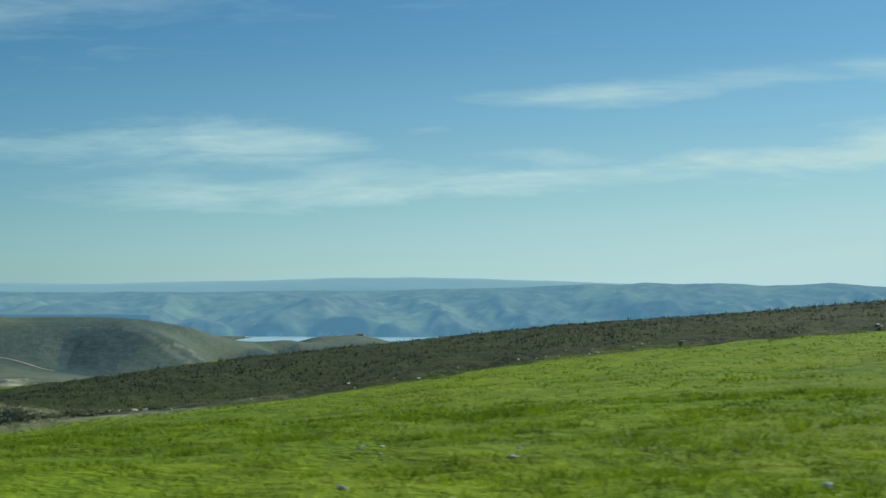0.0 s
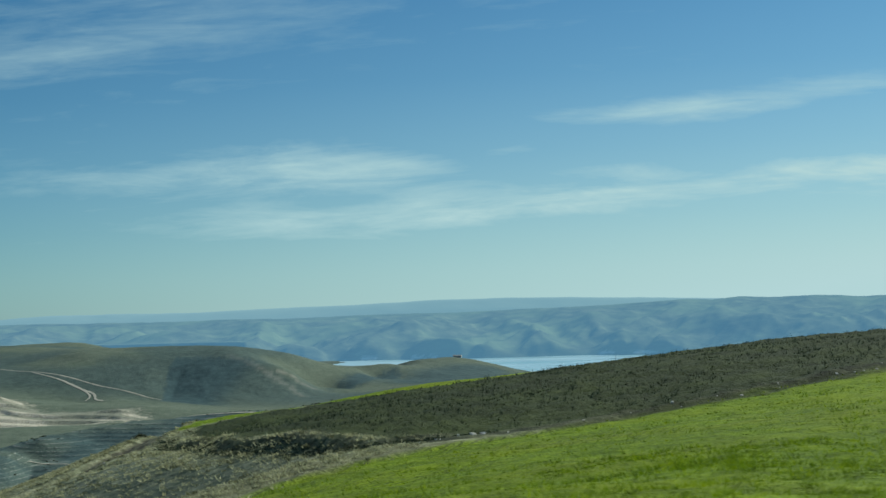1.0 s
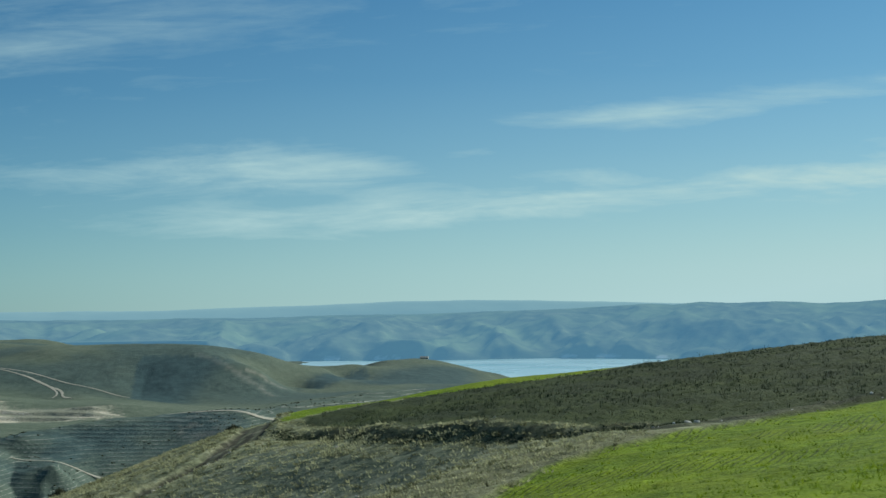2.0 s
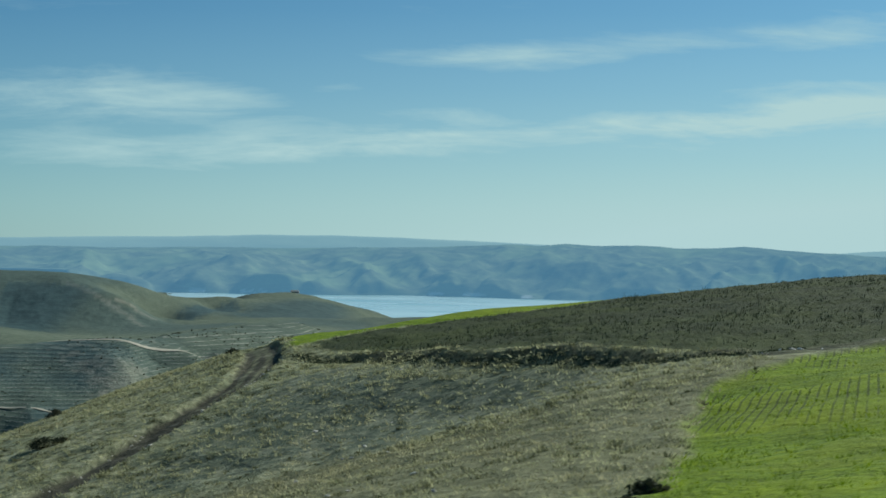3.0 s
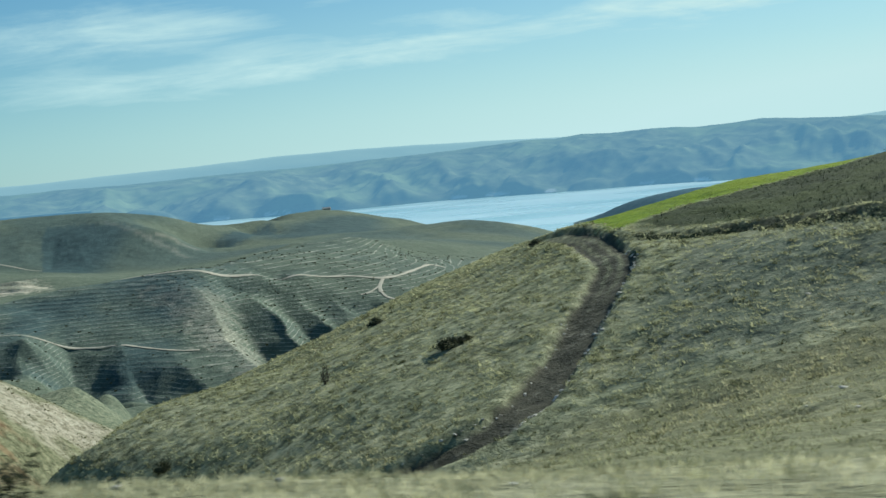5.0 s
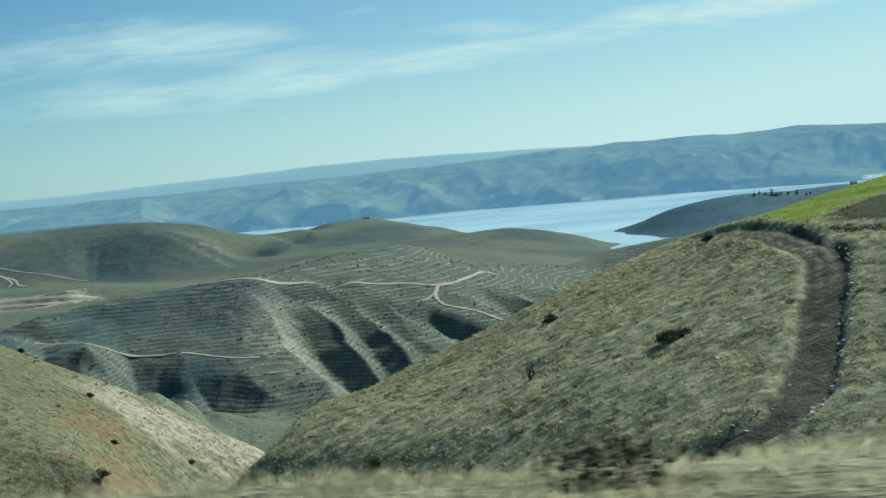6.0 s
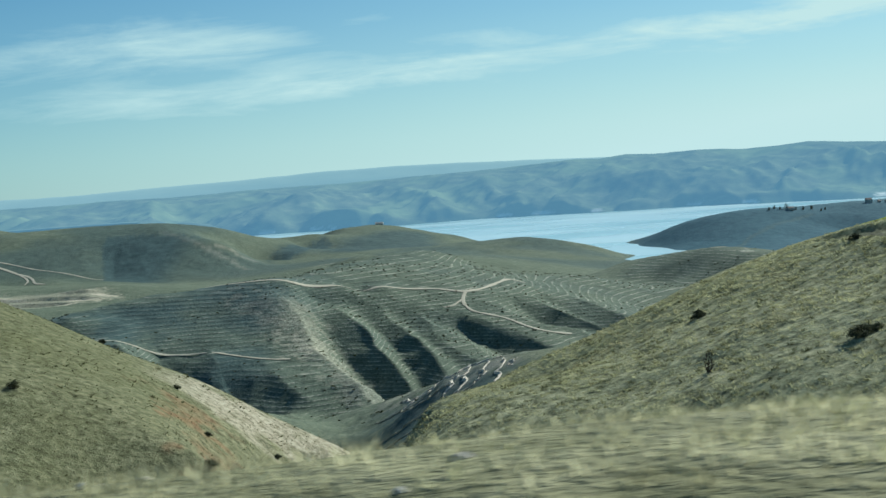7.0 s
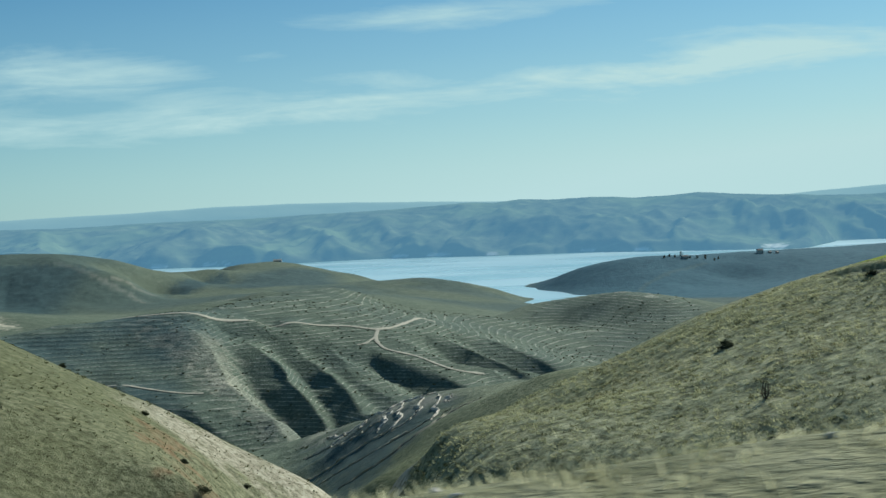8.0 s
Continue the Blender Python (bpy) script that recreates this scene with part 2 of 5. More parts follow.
form("outer_hill", (-1074, 2150, -44.4), (-1011, 2150, -37.9), (-959, 2150, -34.2), (-888, 2150, -40.6), (-852, 2150, -51))
form("knoll_crest", (-366, 1610, -90.8), (-359, 1680, -79.8), (-350, 1780, -73.5), (-339, 1880, -71.5), (-320, 1980, -73.2), (-270, 2080, -70.6), (-219, 2080, -77.2), (-166, 2060, -88.3), (-130, 2040, -95.9), (-112, 2020, -102.6))
form("knoll_front", (-352, 1640, -91.2), (-296, 1640, -86.6), (-255, 1700, -86.7), (-196, 1780, -89.8), (-139, 1840, -98.5))
form("hill_flank", (-392, 1560, -61.4), (-362, 1540, -77.4), (-347, 1560, -86.8), (-344, 1660, -83.4), (-347, 1780, -80.3))
form("hill_saddle", (-450, 1960, -75.6), (-400, 1960, -90), (-367, 1960, -94.5))
form("knoll_behind", (-480, 2250, -121), (-280, 2350, -127), (-150, 2300, -128), (-60, 2150, -128))
form("flat_front", (-238, 1250, -78.6), (-202, 1300, -75.3), (-161, 1500, -81.6), (-114, 1600, -93.3), (-70, 1350, -89.7))
form("low_knoll", (-101, 1760, -95), (-74, 1740, -89.9), (-30, 1720, -86.3), (13, 1710, -92.8), (56, 1700, -105), (91, 1690, -121.8), (102, 1660, -126.6))
form("low_knoll_front", (-79, 1560, -96.4), (-10, 1440, -101.2), (38, 1430, -110), (-32, 1600, -95.4))
form("low_knoll_behind", (-60, 1950, -127), (40, 1900, -128), (120, 1800, -128))
form("cape_foot", (127, 1959, -123), (153, 1783, -123), (190, 1722, -123))
form("cape_foot_east", (231, 1660, -120), (265, 1580, -119), (300, 1500, -117.2))
form("cape_crest", (129, 1980, -120.9), (166, 1960, -104.5), (224, 1950, -87.3), (274, 1950, -81.8), (335, 1960, -82.2), (398, 1980, -88), (466, 2010, -84.1), (577, 2060, -87.6), (678, 2120, -86.2), (724, 2150, -83.3))
form("cape_spur", (256, 1720, -117.5), (290, 1780, -112.6), (349, 1870, -103.1), (403, 1930, -96.5))
form("cape_dell", (331, 1790, -118.7), (399, 1880, -113.7), (300, 1830, -104))
form("lake_bed", (-700, 2700, -126), (-200, 2700, -127), (-350, 3000, -128), (300, 2800, -130), (700, 3000, -130), (1300, 2900, -130), (0, 2200, -128), (60, 1980, -128), (-1500, 3300, -90), (-1400, 2600, -60), (-1100, 2200, -60), (-800, 2500, -118), (-1500, 1500, -40), (-900, 1000, -60), (-560, 700, -68))
form("cape_back", (150, 2150, -126), (350, 2450, -127), (600, 2650, -127), (850, 2800, -127))
form("east_land", (700, 1600, -100), (1100, 1900, -80), (1500, 2500, -70), (300, 1350, -116), (600, 1250, -90))


def fan(x, y):
    r = np.maximum(y + REACH, 12.0)
    return np.stack([x / r, np.log(r)], -1), r


def land_solver():
    """A smooth surface through all the landform lines (multiquadric, in the fan)."""
    pts = []
    for name, line in FORMS.items():
        for a, b in zip(line[:-1], line[1:]):
            (ua, ub), _ = fan(np.array([a[0], b[0]]), np.array([a[1], b[1]]))
            near = name in LOOSE
            n = 1 if near else max(1, min(6, int(np.hypot(*(ub - ua)) / 0.035)))
            pts += [a + (b - a) * k / n for k in range(n)]
        pts.append(line[-1])
    pts = np.array(pts)
    uv, r = fan(pts[:, 0], pts[:, 1])
    d = np.hypot(uv[:, None, 0] - uv[None, :, 0], uv[:, None, 1] - uv[None, :, 1])
    n = len(pts)
    m = np.zeros((n + 3, n + 3))
    m[:n, :n] = -np.sqrt(d * d + SOFT * SOFT) + np.eye(n) * 0.00015
    m[:n, n:] = np.c_[np.ones(n), uv]
    m[n:, :n] = m[:n, n:].T
    rhs = np.r_[pts[:, 2] / r, 0, 0, 0]
    return uv, np.linalg.solve(m, rhs)


LOOSE = {"terr_west_back", "lake_bed", "cape_back", "east_land", "cape_dell", "hill_behind", "hill_saddle", "knoll_behind", "low_knoll_behind", "gorge_floor", "ravine_six_side", "terr_behind", "left_face", "left_near", "skirt_fall", "east_drop", "plain", "terr_west", "terr_far_west", "terr_step",
         "flat_front", "low_knoll_front", "nose_face", "rib_flank", "rib_back", "knoll_front", "left_behind", "left_top"}
SOFT = 0.009
CENTRES, WEIGHTS = land_solver()


def smooth_land(x, y):
    shape = x.shape
    uv, r = fan(x.ravel(), y.ravel())
    z = np.empty(len(r))
    c = CENTRES.astype(np.float32)
    w = WEIGHTS[:-3].astype(np.float32)
    for i in range(0, len(r), 20000):
        q = uv[i:i + 20000].astype(np.float32)
        d2 = (q[:, None, 0] - c[None, :, 0]) ** 2 + (q[:, None, 1] - c[None, :, 1]) ** 2
        z[i:i + 20000] = -np.sqrt(d2 + np.float32(SOFT * SOFT)) @ w
    z += WEIGHTS[-3] + uv @ WEIGHTS[-2:]
    return (z * r).reshape(shape)


def lattice(ix, iy, seed):
    h = (ix.astype(np.int64) * 374761393 + iy.astype(np.int64) * 668265263 + seed * 144665) & 0x7FFFFFFF
    h = ((h ^ (h >> 13)) * 1274126177) & 0x7FFFFFFF
    return ((h ^ (h >> 16)) & 0xFFFF) / 65535.0


def value_noise(x, y, seed=0):
    ix, iy = np.floor(x), np.floor(y)
    fx, fy = x - ix, y - iy
    fx, fy = fx * fx * (3 - 2 * fx), fy * fy * (3 - 2 * fy)
    a, b = lattice(ix, iy, seed), lattice(ix + 1, iy, seed)
    c, d = lattice(ix, iy + 1, seed), lattice(ix + 1, iy + 1, seed)
    return (a + (b - a) * fx) * (1 - fy) + (c + (d - c) * fx) * fy - 0.5


def fbm(x, y, octaves, seed=0, ridged=False):
    total, amp = 0.0, 1.0
    for k in range(octaves):
        n = value_noise(x * 2 ** k + 17.3 * k, y * 2 ** k - 9.1 * k, seed + k)
        total = total + amp * ((0.5 - 2 * abs(n)) if ridged else 2 * n)
        amp *= 0.5
    return total


def along(x, y, line):
    """Distance to a plan line, signed side (left of its direction is positive) and way along it (0 to 1)."""
    line = np.array(line, float)[:, :2]
    best, side, way = np.full(x.shape, 1e9), np.zeros(x.shape), np.zeros(x.shape)
    total = np.hypot(*(line[1:] - line[:-1]).T).sum()
    run = 0.0
    for a, b in zip(line[:-1], line[1:]):
        e = b - a
        length = np.hypot(*e)
        k = np.clip(((x - a[0]) * e[0] + (y - a[1]) * e[1]) / length ** 2, 0, 1)
        dx, dy = x - a[0] - k * e[0], y - a[1] - k * e[1]
        d = np.hypot(dx, dy)
        new_best = d < best
        best = np.where(new_best, d, best)
        side = np.where(new_best, np.sign(e[0] * dy - e[1] * dx), side)
        way = np.where(new_best, (run + k * length) / total, way)
        run += length
    return best, side, way


def step(v, lo, hi):
    k = np.clip((v - lo) / (hi - lo), 0, 1)
    return k * k * (3 - 2 * k)


def inside(x, y, ring):
    """Signed depth inside a closed plan ring, in metres: positive inside."""
    ring = np.array(ring, float)
    d, _, _ = along(x, y, np.r_[ring, ring[:1]])
    odd = np.zeros(x.shape, bool)
    for a, b in zip(ring, np.r_[ring[1:], ring[:1]]):
        cross = ((a[1] > y) != (b[1] > y)) & (x < (b[0] - a[0]) * (y - a[1]) / (b[1] - a[1] + 1e-9) + a[0])
        odd ^= cross
    return np.where(odd, d, -d)


TRACK = [(-52, 70), (-34, 73), (-22, 77), (-15.5, 78.3), (-11.5, 78.6), (-8.6, 79.6), (-6.6, 81.8), (-4.9, 86.3), (-2.9, 93), (-0.6, 101), (1.7, 109), (2.9, 115), (2.8, 120.5), (2.4, 127), (1.4, 134), (-0.4, 142), (-3, 153)]
BANK = [(6.5, 126), (9.5, 118), (13.9, 111.6), (21.4, 97), (29, 88.5), (36, 82.4), (44, 83.2)]
GREEN = [(25, 6.5), (26, 22), (27.6, 31), (30, 44), (32, 54), (34, 63), (36.2, 68.5), (40.5, 73.5), (44, 78.5), (52, 86), (68, 94.6), (79, 97.6), (90, 101), (150, 113), (150, 7.5), (69, 9), (45, 8)]
PLOUGH = [(8, 127.5), (14.4, 112.5), (22, 98), (29.6, 89.4), (37, 83.4), (44, 83), (52, 86.6), (68, 95), (79, 98), (90, 101.4), (150, 113.5), (150, 200), (45, 195), (42, 168), (35, 161), (28, 157), (21.4, 150), (15.5, 141), (10, 134.5), (6.8, 132)]
STRIP = [(4.6, 131), (6.6, 132.4), (9.8, 135), (15.3, 141.6), (21.2, 150.6), (28, 157.6), (35, 161.6), (41.5, 168), (42, 190), (20, 195), (4, 165), (2.8, 145)]
RUTS = [[(1.3, 73.8), (4.3, 72.0), (7.1, 69.2), (9.8, 67.4), (13, 65.5), (18, 63.5)], [(-1.5, 58), (1.2, 55.6), (4.5, 53.2), (7.5, 52), (12, 50.5)]]
ROAD = [(170, 1.5), (69, 1.4), (54, 0.8), (31, -0.8), (15, -1.8), (0, -1), (-15, 0.2), (-30, 1.6), (-51, 1.6), (-90, 2.5), (-170, 5)]
FARM_ROADS = [   # half width, plan line
    (1.35, [(-240, 754), (-205, 741), (-172, 739), (-158, 750), (-140, 760), (-121, 764), (-97, 776), (-79, 775), (-72, 777), (-63, 792), (-53, 828), (-47, 850), (-38, 846)]),
    (1.0, [(-73, 775), (-74, 760), (-71.5, 749), (-66, 743), (-50, 740), (-32, 728), (-14, 734)]),
    (0.7, [(-74, 762), (-79, 750), (-84, 745)]),
    (0.8, [(-262, 632), (-240, 632), (-212, 640), (-183, 637), (-167, 636), (-154, 638)]),
    (1.0, [(-745, 1522), (-684, 1489), (-602, 1450), (-542, 1424), (-490, 1402)]),
    (1.3, [(-640, 1455), (-599, 1428), (-573, 1408), (-557, 1378), (-541, 1365)]),
    (1.0, [(-684, 1485), (-627, 1445), (-588, 1418), (-571, 1394), (-568, 1375)]),
    (0.9, [(-256, 1372), (-236, 1380), (-205, 1350), (-192, 1400), (-170, 1440)]),
]
QUARRY = [(-660, 1190), (-531, 1132), (-465, 1066), (-386, 1080), (-360, 1036), (-408, 998), (-440, 950), (-660, 955)]
TERRACE_RING = [(-340, 560), (-120, 560), (-75, 520), (-40, 640), (40, 760), (120, 900), (200, 930), (140, 1070), (60, 1130), (-20, 960), (-60, 940), (-100, 985), (-150, 935), (-200, 790), (-340, 730)]


RAVINES = [   # plan line, depth, half width
    ([(-225, 655), (-205, 600), (-170, 560)], 21, 24),
    ([(-262, 640), (-245, 595), (-215, 560)], 15, 24),
    ([(-190, 628), (-165, 585), (-140, 562)], 14, 20),
    ([(-520, 1560), (-500, 1470), (-480, 1392)], 6, 34),
]


RISE = 1.6   # height of a terrace
SPURS = ["spur_one", "spur_two", "spur_three", "spur_three_low", "spur_five", "spur_six_low", "spur_six"]
STEEP = [0.66, 0.58, 0.36, 0.42, 0.47, 0.32]   # how steep the ravine sides are, pair by pair


def resample(line, n):
    d = np.r_[0, np.cumsum(np.hypot(*np.diff(line[:, :2], axis=0).T))]
    k = np.linspace(0, d[-1], n)
    return np.stack([np.interp(k, d, line[:, i]) for i in range(3)], -1)


def spur_ravines(x, y):
    """How deep the ravines lie under the spur crests: a V between each pair of neighbouring crests."""
    cut = np.zeros(x.shape)
    near = (y > 540) & (y < 920) & (x > -230) & (x < 90)
    xs, ys = x[near], y[near]
    xs, ys = xs + fbm(xs / 24, ys / 24, 2, 57) * 2.2, ys + fbm(xs / 24, ys / 24, 2, 59) * 2.2
    for one, two, steep in zip(SPURS[:-1], SPURS[1:], STEEP):
        a, b = resample(FORMS[one], 9), resample(FORMS[two], 9)
        mid, half = (a + b) / 2, np.minimum(np.hypot(*(a - b)[:, :2].T) / 2, 22)
        tail = mid[-1] + (mid[-1] - mid[-2]) * 1.2
        d, _, way = along(xs, ys, np.r_[mid, tail[None]])
        w = np.interp(way, np.linspace(0, 1, 10), np.r_[half, half[-1] * 0.8])
        v = np.clip(1 - d / w, 0, 1)
        v = np.where(v > 0.85, 0.85 + (v - 0.85) * 0.5, v) * step(v, 0.0, 0.25)
        cut[near] = np.maximum(cut[near], v * w * steep * step(way, -0.05, 0.45) * (1 - 0.7 * step(way, 0.84, 1.0)))
    return cut


def terrace_count(x, y, z):
    """How many terrace steps above the datum a place lies."""
    return (z + 1.0 * fbm(x / 70, y / 70, 2, 77)) / RISE


def land(x, y, fine=True):
    """Height of the ground: landforms, cut track, field bank, terraces, gullies and roughness."""
    z = smooth_land(x, y)
    d, side, way = along(x, y, TRACK)
    near = step(along(x, y, ROAD)[0] * np.sign(y - 1), 4.0, 6.5)
    # broad and fine roughness grows with distance
    z = z + fbm(x / 38, y / 38, 4, 3) * 0.35 * near + fbm(x / 190, y / 190, 4, 5) * 1.3 * step(y, 230, 700)
    far = step(y, 1150, 1500)
    z = z + (fbm(x / 170, y / 170, 4, 9, True) - 0.45) * 3.0 * far * step(z, LAKE + 6, LAKE + 25)
    if fine:
        z = z + (fbm(x / 2.6, y / 2.6, 3, 21) * 0.10 + fbm(x / 0.9, y / 0.9, 2, 31) * 0.035) * near * (0.3 + 0.7 * step(y, 14, 22)) * step(-y, -210, -120)
        g = inside(x, y, GREEN)
        z = z - 0.28 * step(g, -0.3, 0.3) * step(y, 30, 50)
        p = inside(x, y, PLOUGH)
        z = z + step(p, 0, 0.8) * fbm(x / 0.8, y / 0.8, 2, 41) * 0.16
    for line, deep, wide in RAVINES:
        d_r, _, way_r = along(x, y, line)
        d_r = d_r + fbm(x / 22, y / 22, 2, 57) * 0.18 * wide
        z = z - 0.8 * deep * step(way_r, -0.05, 0.45) * np.maximum(0, 1 - d_r / wide) ** 1.1 * step(-way_r, -1.0, -0.7)
    graded = np.minimum.reduce([along(x, y, line)[0] for _, line in FARM_ROADS[:4]])
    raw = 1 - step(-graded, -7, -2.5)
    z = z - spur_ravines(x, y) * (1 - step(-graded, -24, -8))
    # rills down the bare slopes of the valley
    valley = step(y, 300, 420) * step(-y, -1000, -700)
    z = z + raw * fbm(x / 26, y / 60, 4, 13, True) * (1.5 - 0.7 * step(inside(x, y, TERRACE_RING), -10, 20)) * valley
    # terraces
    t = inside(x, y, TERRACE_RING)
    q = terrace_count(x, y, z)
    tread = (np.floor(q) + step(q - np.floor(q), 0.55, 1.0)) * RISE
    z = z + (tread - q * RISE) * 0.42 * step(t, -4, 18) * raw
    # quarry benches
    qd = inside(x, y, QUARRY)
    face = y - 1040 + 0.12 * (x + 400) + fbm(x / 30, y / 30, 2, 81) * 8
    z = z + (step(face, -44, -41) * 2.4 + step(face, -22, -19) * 2.4 + step(face, -1, 2) * 2.4 + step(face, 20, 23) * 2.4 + step(face, 42, 45) * 2.4 - 6.0) * step(qd, 0, 22)
    # dirt track, sunk into the slope, with a raised lower lip
    cut = step(-d, -2.1, -1.45) * step(way, 0.22, 0.36)
    z = z - 0.55 * cut + 0.12 * step(-abs(d - 3.0), -0.9, 0.0)
    for line in RUTS:
        d_t, _, way_t = along(x, y, line)
        z = z - 0.30 * step(-(d_t + 0.25 * fbm(x / 1.5, y / 1.5, 2, 63)), -0.55, -0.2) * step(fbm(x / 2.2, y / 2.2, 2, 64), -0.35, 0.1)
    # field bank: the ploughed land stands above the slope
    b, bs, bw = along(x, y, BANK)
    tall = step(bw, 0.0, 0.18) * (1 - 0.8 * step(bw, 0.80, 1.0))
    z = z + np.where(bs > 0, 0.36, -0.2) * tall * step(-b, -5.0, -0.5) * step(b, 0.0, 0.7)
    # road bed
    r, _, _ = along(x, y, ROAD)
    lvl = np.interp(x, [-140, -80, -51, -30, 0, 15, 31, 54, 69, 150], [-7.2, -4.9, -3.45, -2.2, -1.55, -0.95, -0.1, 1.05, 1.05, 4.2])
    z = z + (lvl - z) * step(-r, -5.2, -3.2)
    return z


# ======================================================= materials
def material(name, rough=0.9, spec=0.25):
    m = bpy.data.materials.new(name)
    m.use_nodes = True
    nt = m.node_tree
    b = nt.nodes["Principled BSDF"]
    b.inputs["Roughness"].default_value = rough
    b.inputs["Specular IOR Level"].default_value = spec
    return m, nt, b


def bump(nt, bsdf, height, strength=0.5, distance=0.1, under=None):
    n = nt.nodes.new("ShaderNodeBump")
    n.inputs["Strength"].default_value, n.inputs["Distance"].default_value = strength, distance
    nt.links.new(height, n.inputs["Height"])
    if under is not None:
        nt.links.new(under, n.inputs["Normal"])
    nt.links.new(n.outputs[0], bsdf.inputs["Normal"])
    return n.outputs[0]


def position(nt):
    return nt.nodes.new("ShaderNodeNewGeometry").outputs["Position"]


def attribute(nt, name):
    n = nt.nodes.new("ShaderNodeAttribute")
    n.attribute_name = name
    sep = nt.nodes.new("ShaderNodeSeparateColor")
    nt.links.new(n.outputs["Color"], sep.inputs[0])
    return (*sep.outputs[:3], n.outputs["Alpha"])


def ground_material():
    """Dry hill grass over pale soil, with the crops, the track, the white roads and the bare scars as land cover, and
    shade and haze tints in the base colour.
    """
    m, nt, b = material("hill_ground", 0.95, 0.1)
    pos = position(nt)
    big = noise_node(nt, scaled(nt, pos, 0.011, 0.011, 0.02), 1.0, 5, 0.6)
    mid = noise_node(nt, scaled(nt, pos, 0.09, 0.09, 0.09), 1.0, 6, 0.65, 0.3)
    tuft = noise_node(nt, scaled(nt, pos, 0.75, 0.75, 0.75), 1.0, 5, 0.7)
    fine = noise_node(nt, scaled(nt, pos, 4.5, 4.5, 4.5), 1.0, 4, 0.65)
    green, plough, track, weeds = attribute(nt, "cover_near")
    cream, orange, cape_haze, lush = attribute(nt, "cover_far")
    dry = ramp(nt, tuft, (0.36, (0.098, 0.104, 0.058)), (0.50, (0.265, 0.268, 0.158)), (0.64, (0.44, 0.43, 0.275)))
    sage = ramp(nt, tuft, (0.36, (0.090, 0.102, 0.060)), (0.52, (0.235, 0.25, 0.146)), (0.66, (0.38, 0.385, 0.235)))
    hill = mix_col(nt, ramp(nt, mid, (0.38, 0.0), (0.62, 1.0)), dry, sage)
    hill = mix_col(nt, math_node(nt, "MULTIPLY", ramp(nt, big, (0.42, 0.0), (0.66, 1.0)), 0.55), hill, (0.085, 0.105, 0.034))
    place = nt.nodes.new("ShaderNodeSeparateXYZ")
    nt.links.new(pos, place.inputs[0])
    # grey-green steppe past the gorge, cooled to put some haze in its colour
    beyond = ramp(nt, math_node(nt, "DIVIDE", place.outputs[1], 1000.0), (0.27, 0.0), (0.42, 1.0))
    hazy_steppe = ramp(nt, math_node(nt, "ADD", math_node(nt, "MULTIPLY", tuft, 0.5), math_node(nt, "MULTIPLY", mid, 0.5)), (0.34, (0.054, 0.080, 0.062)), (0.52, (0.104, 0.136, 0.102)), (0.68, (0.18, 0.205, 0.155)))
    hill = mix_col(nt, math_node(nt, "MULTIPLY", beyond, 0.85), hill, hazy_steppe)
    soil = ramp(nt, mid, (0.35, (0.20, 0.165, 0.115)), (0.65, (0.36, 0.315, 0.235)))
    grit = math_node(nt, "MULTIPLY", ramp(nt, fine, (0.60, 0.0), (0.74, 1.0)), 0.35)
    hill = mix_col(nt, grit, hill, soil)
    hill = mix_col(nt, lush, hill, ramp(nt, mid, (0.3, (0.07, 0.088, 0.032)), (0.7, (0.155, 0.168, 0.065))))
    creamy = ramp(nt, tuft, (0.32, (0.33, 0.29, 0.20)), (0.62, (0.66, 0.61, 0.48)))
    hill = mix_col(nt, math_node(nt, "MULTIPLY", cream, ramp(nt, tuft, (0.30, 0.35), (0.5, 1.0))), hill, creamy)
    hill = mix_col(nt, math_node(nt, "MULTIPLY", orange, ramp(nt, mid, (0.38, 0.1), (0.58, 0.85))), hill, ramp(nt, tuft, (0.3, (0.20, 0.105, 0.055)), (0.7, (0.38, 0.23, 0.13))))
    terraced, scrub, ribbed, straw = attribute(nt, "cover_more")
    height = nt.nodes.new("ShaderNodeSeparateXYZ")
    nt.links.new(pos, height.inputs[0])
    hill = mix_col(nt, math_node(nt, "MULTIPLY", straw, ramp(nt, mid, (0.30, 0.45), (0.55, 0.95))), hill, ramp(nt, math_node(nt, "ADD", math_node(nt, "MULTIPLY", tuft, 0.5), math_node(nt, "MULTIPLY", fine, 0.5)), (0.34, (0.105, 0.108, 0.055)), (0.5, (0.17, 0.172, 0.092)), (0.66, (0.26, 0.255, 0.145))))
    count = nt.nodes.new("ShaderNodeAttribute")
    count.attribute_name = "terrace"
    wave = math_node(nt, "FRACT", math_node(nt, "ADD", math_node(nt, "ADD", count.outputs["Fac"], math_node(nt, "MULTIPLY", tuft, 0.16)), 0.12))
    ledge = math_node(nt, "MULTIPLY", ramp(nt, wave, (0.0, 0.0), (0.05, 1.0), (0.17, 1.0), (0.24, 0.0)), ramp(nt, tuft, (0.40, 0.1), (0.58, 1.0)))
    hill = mix_col(nt, math_node(nt, "MULTIPLY", math_node(nt, "MULTIPLY", ledge, terraced), ramp(nt, mid, (0.40, 0.1), (0.58, 1.0))), hill, (0.47, 0.46, 0.37))
    # dark blue tint: scrub, and also shade and haze painted onto hill faces
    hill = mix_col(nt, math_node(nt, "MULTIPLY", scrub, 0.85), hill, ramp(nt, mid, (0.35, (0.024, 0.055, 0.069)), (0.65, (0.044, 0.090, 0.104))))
    # blue haze and shade of the cape, put into its base colour
    hill = mix_col(nt, cape_haze, hill, ramp(nt, mid, (0.35, (0.030, 0.090, 0.125)), (0.65, (0.048, 0.122, 0.160))))
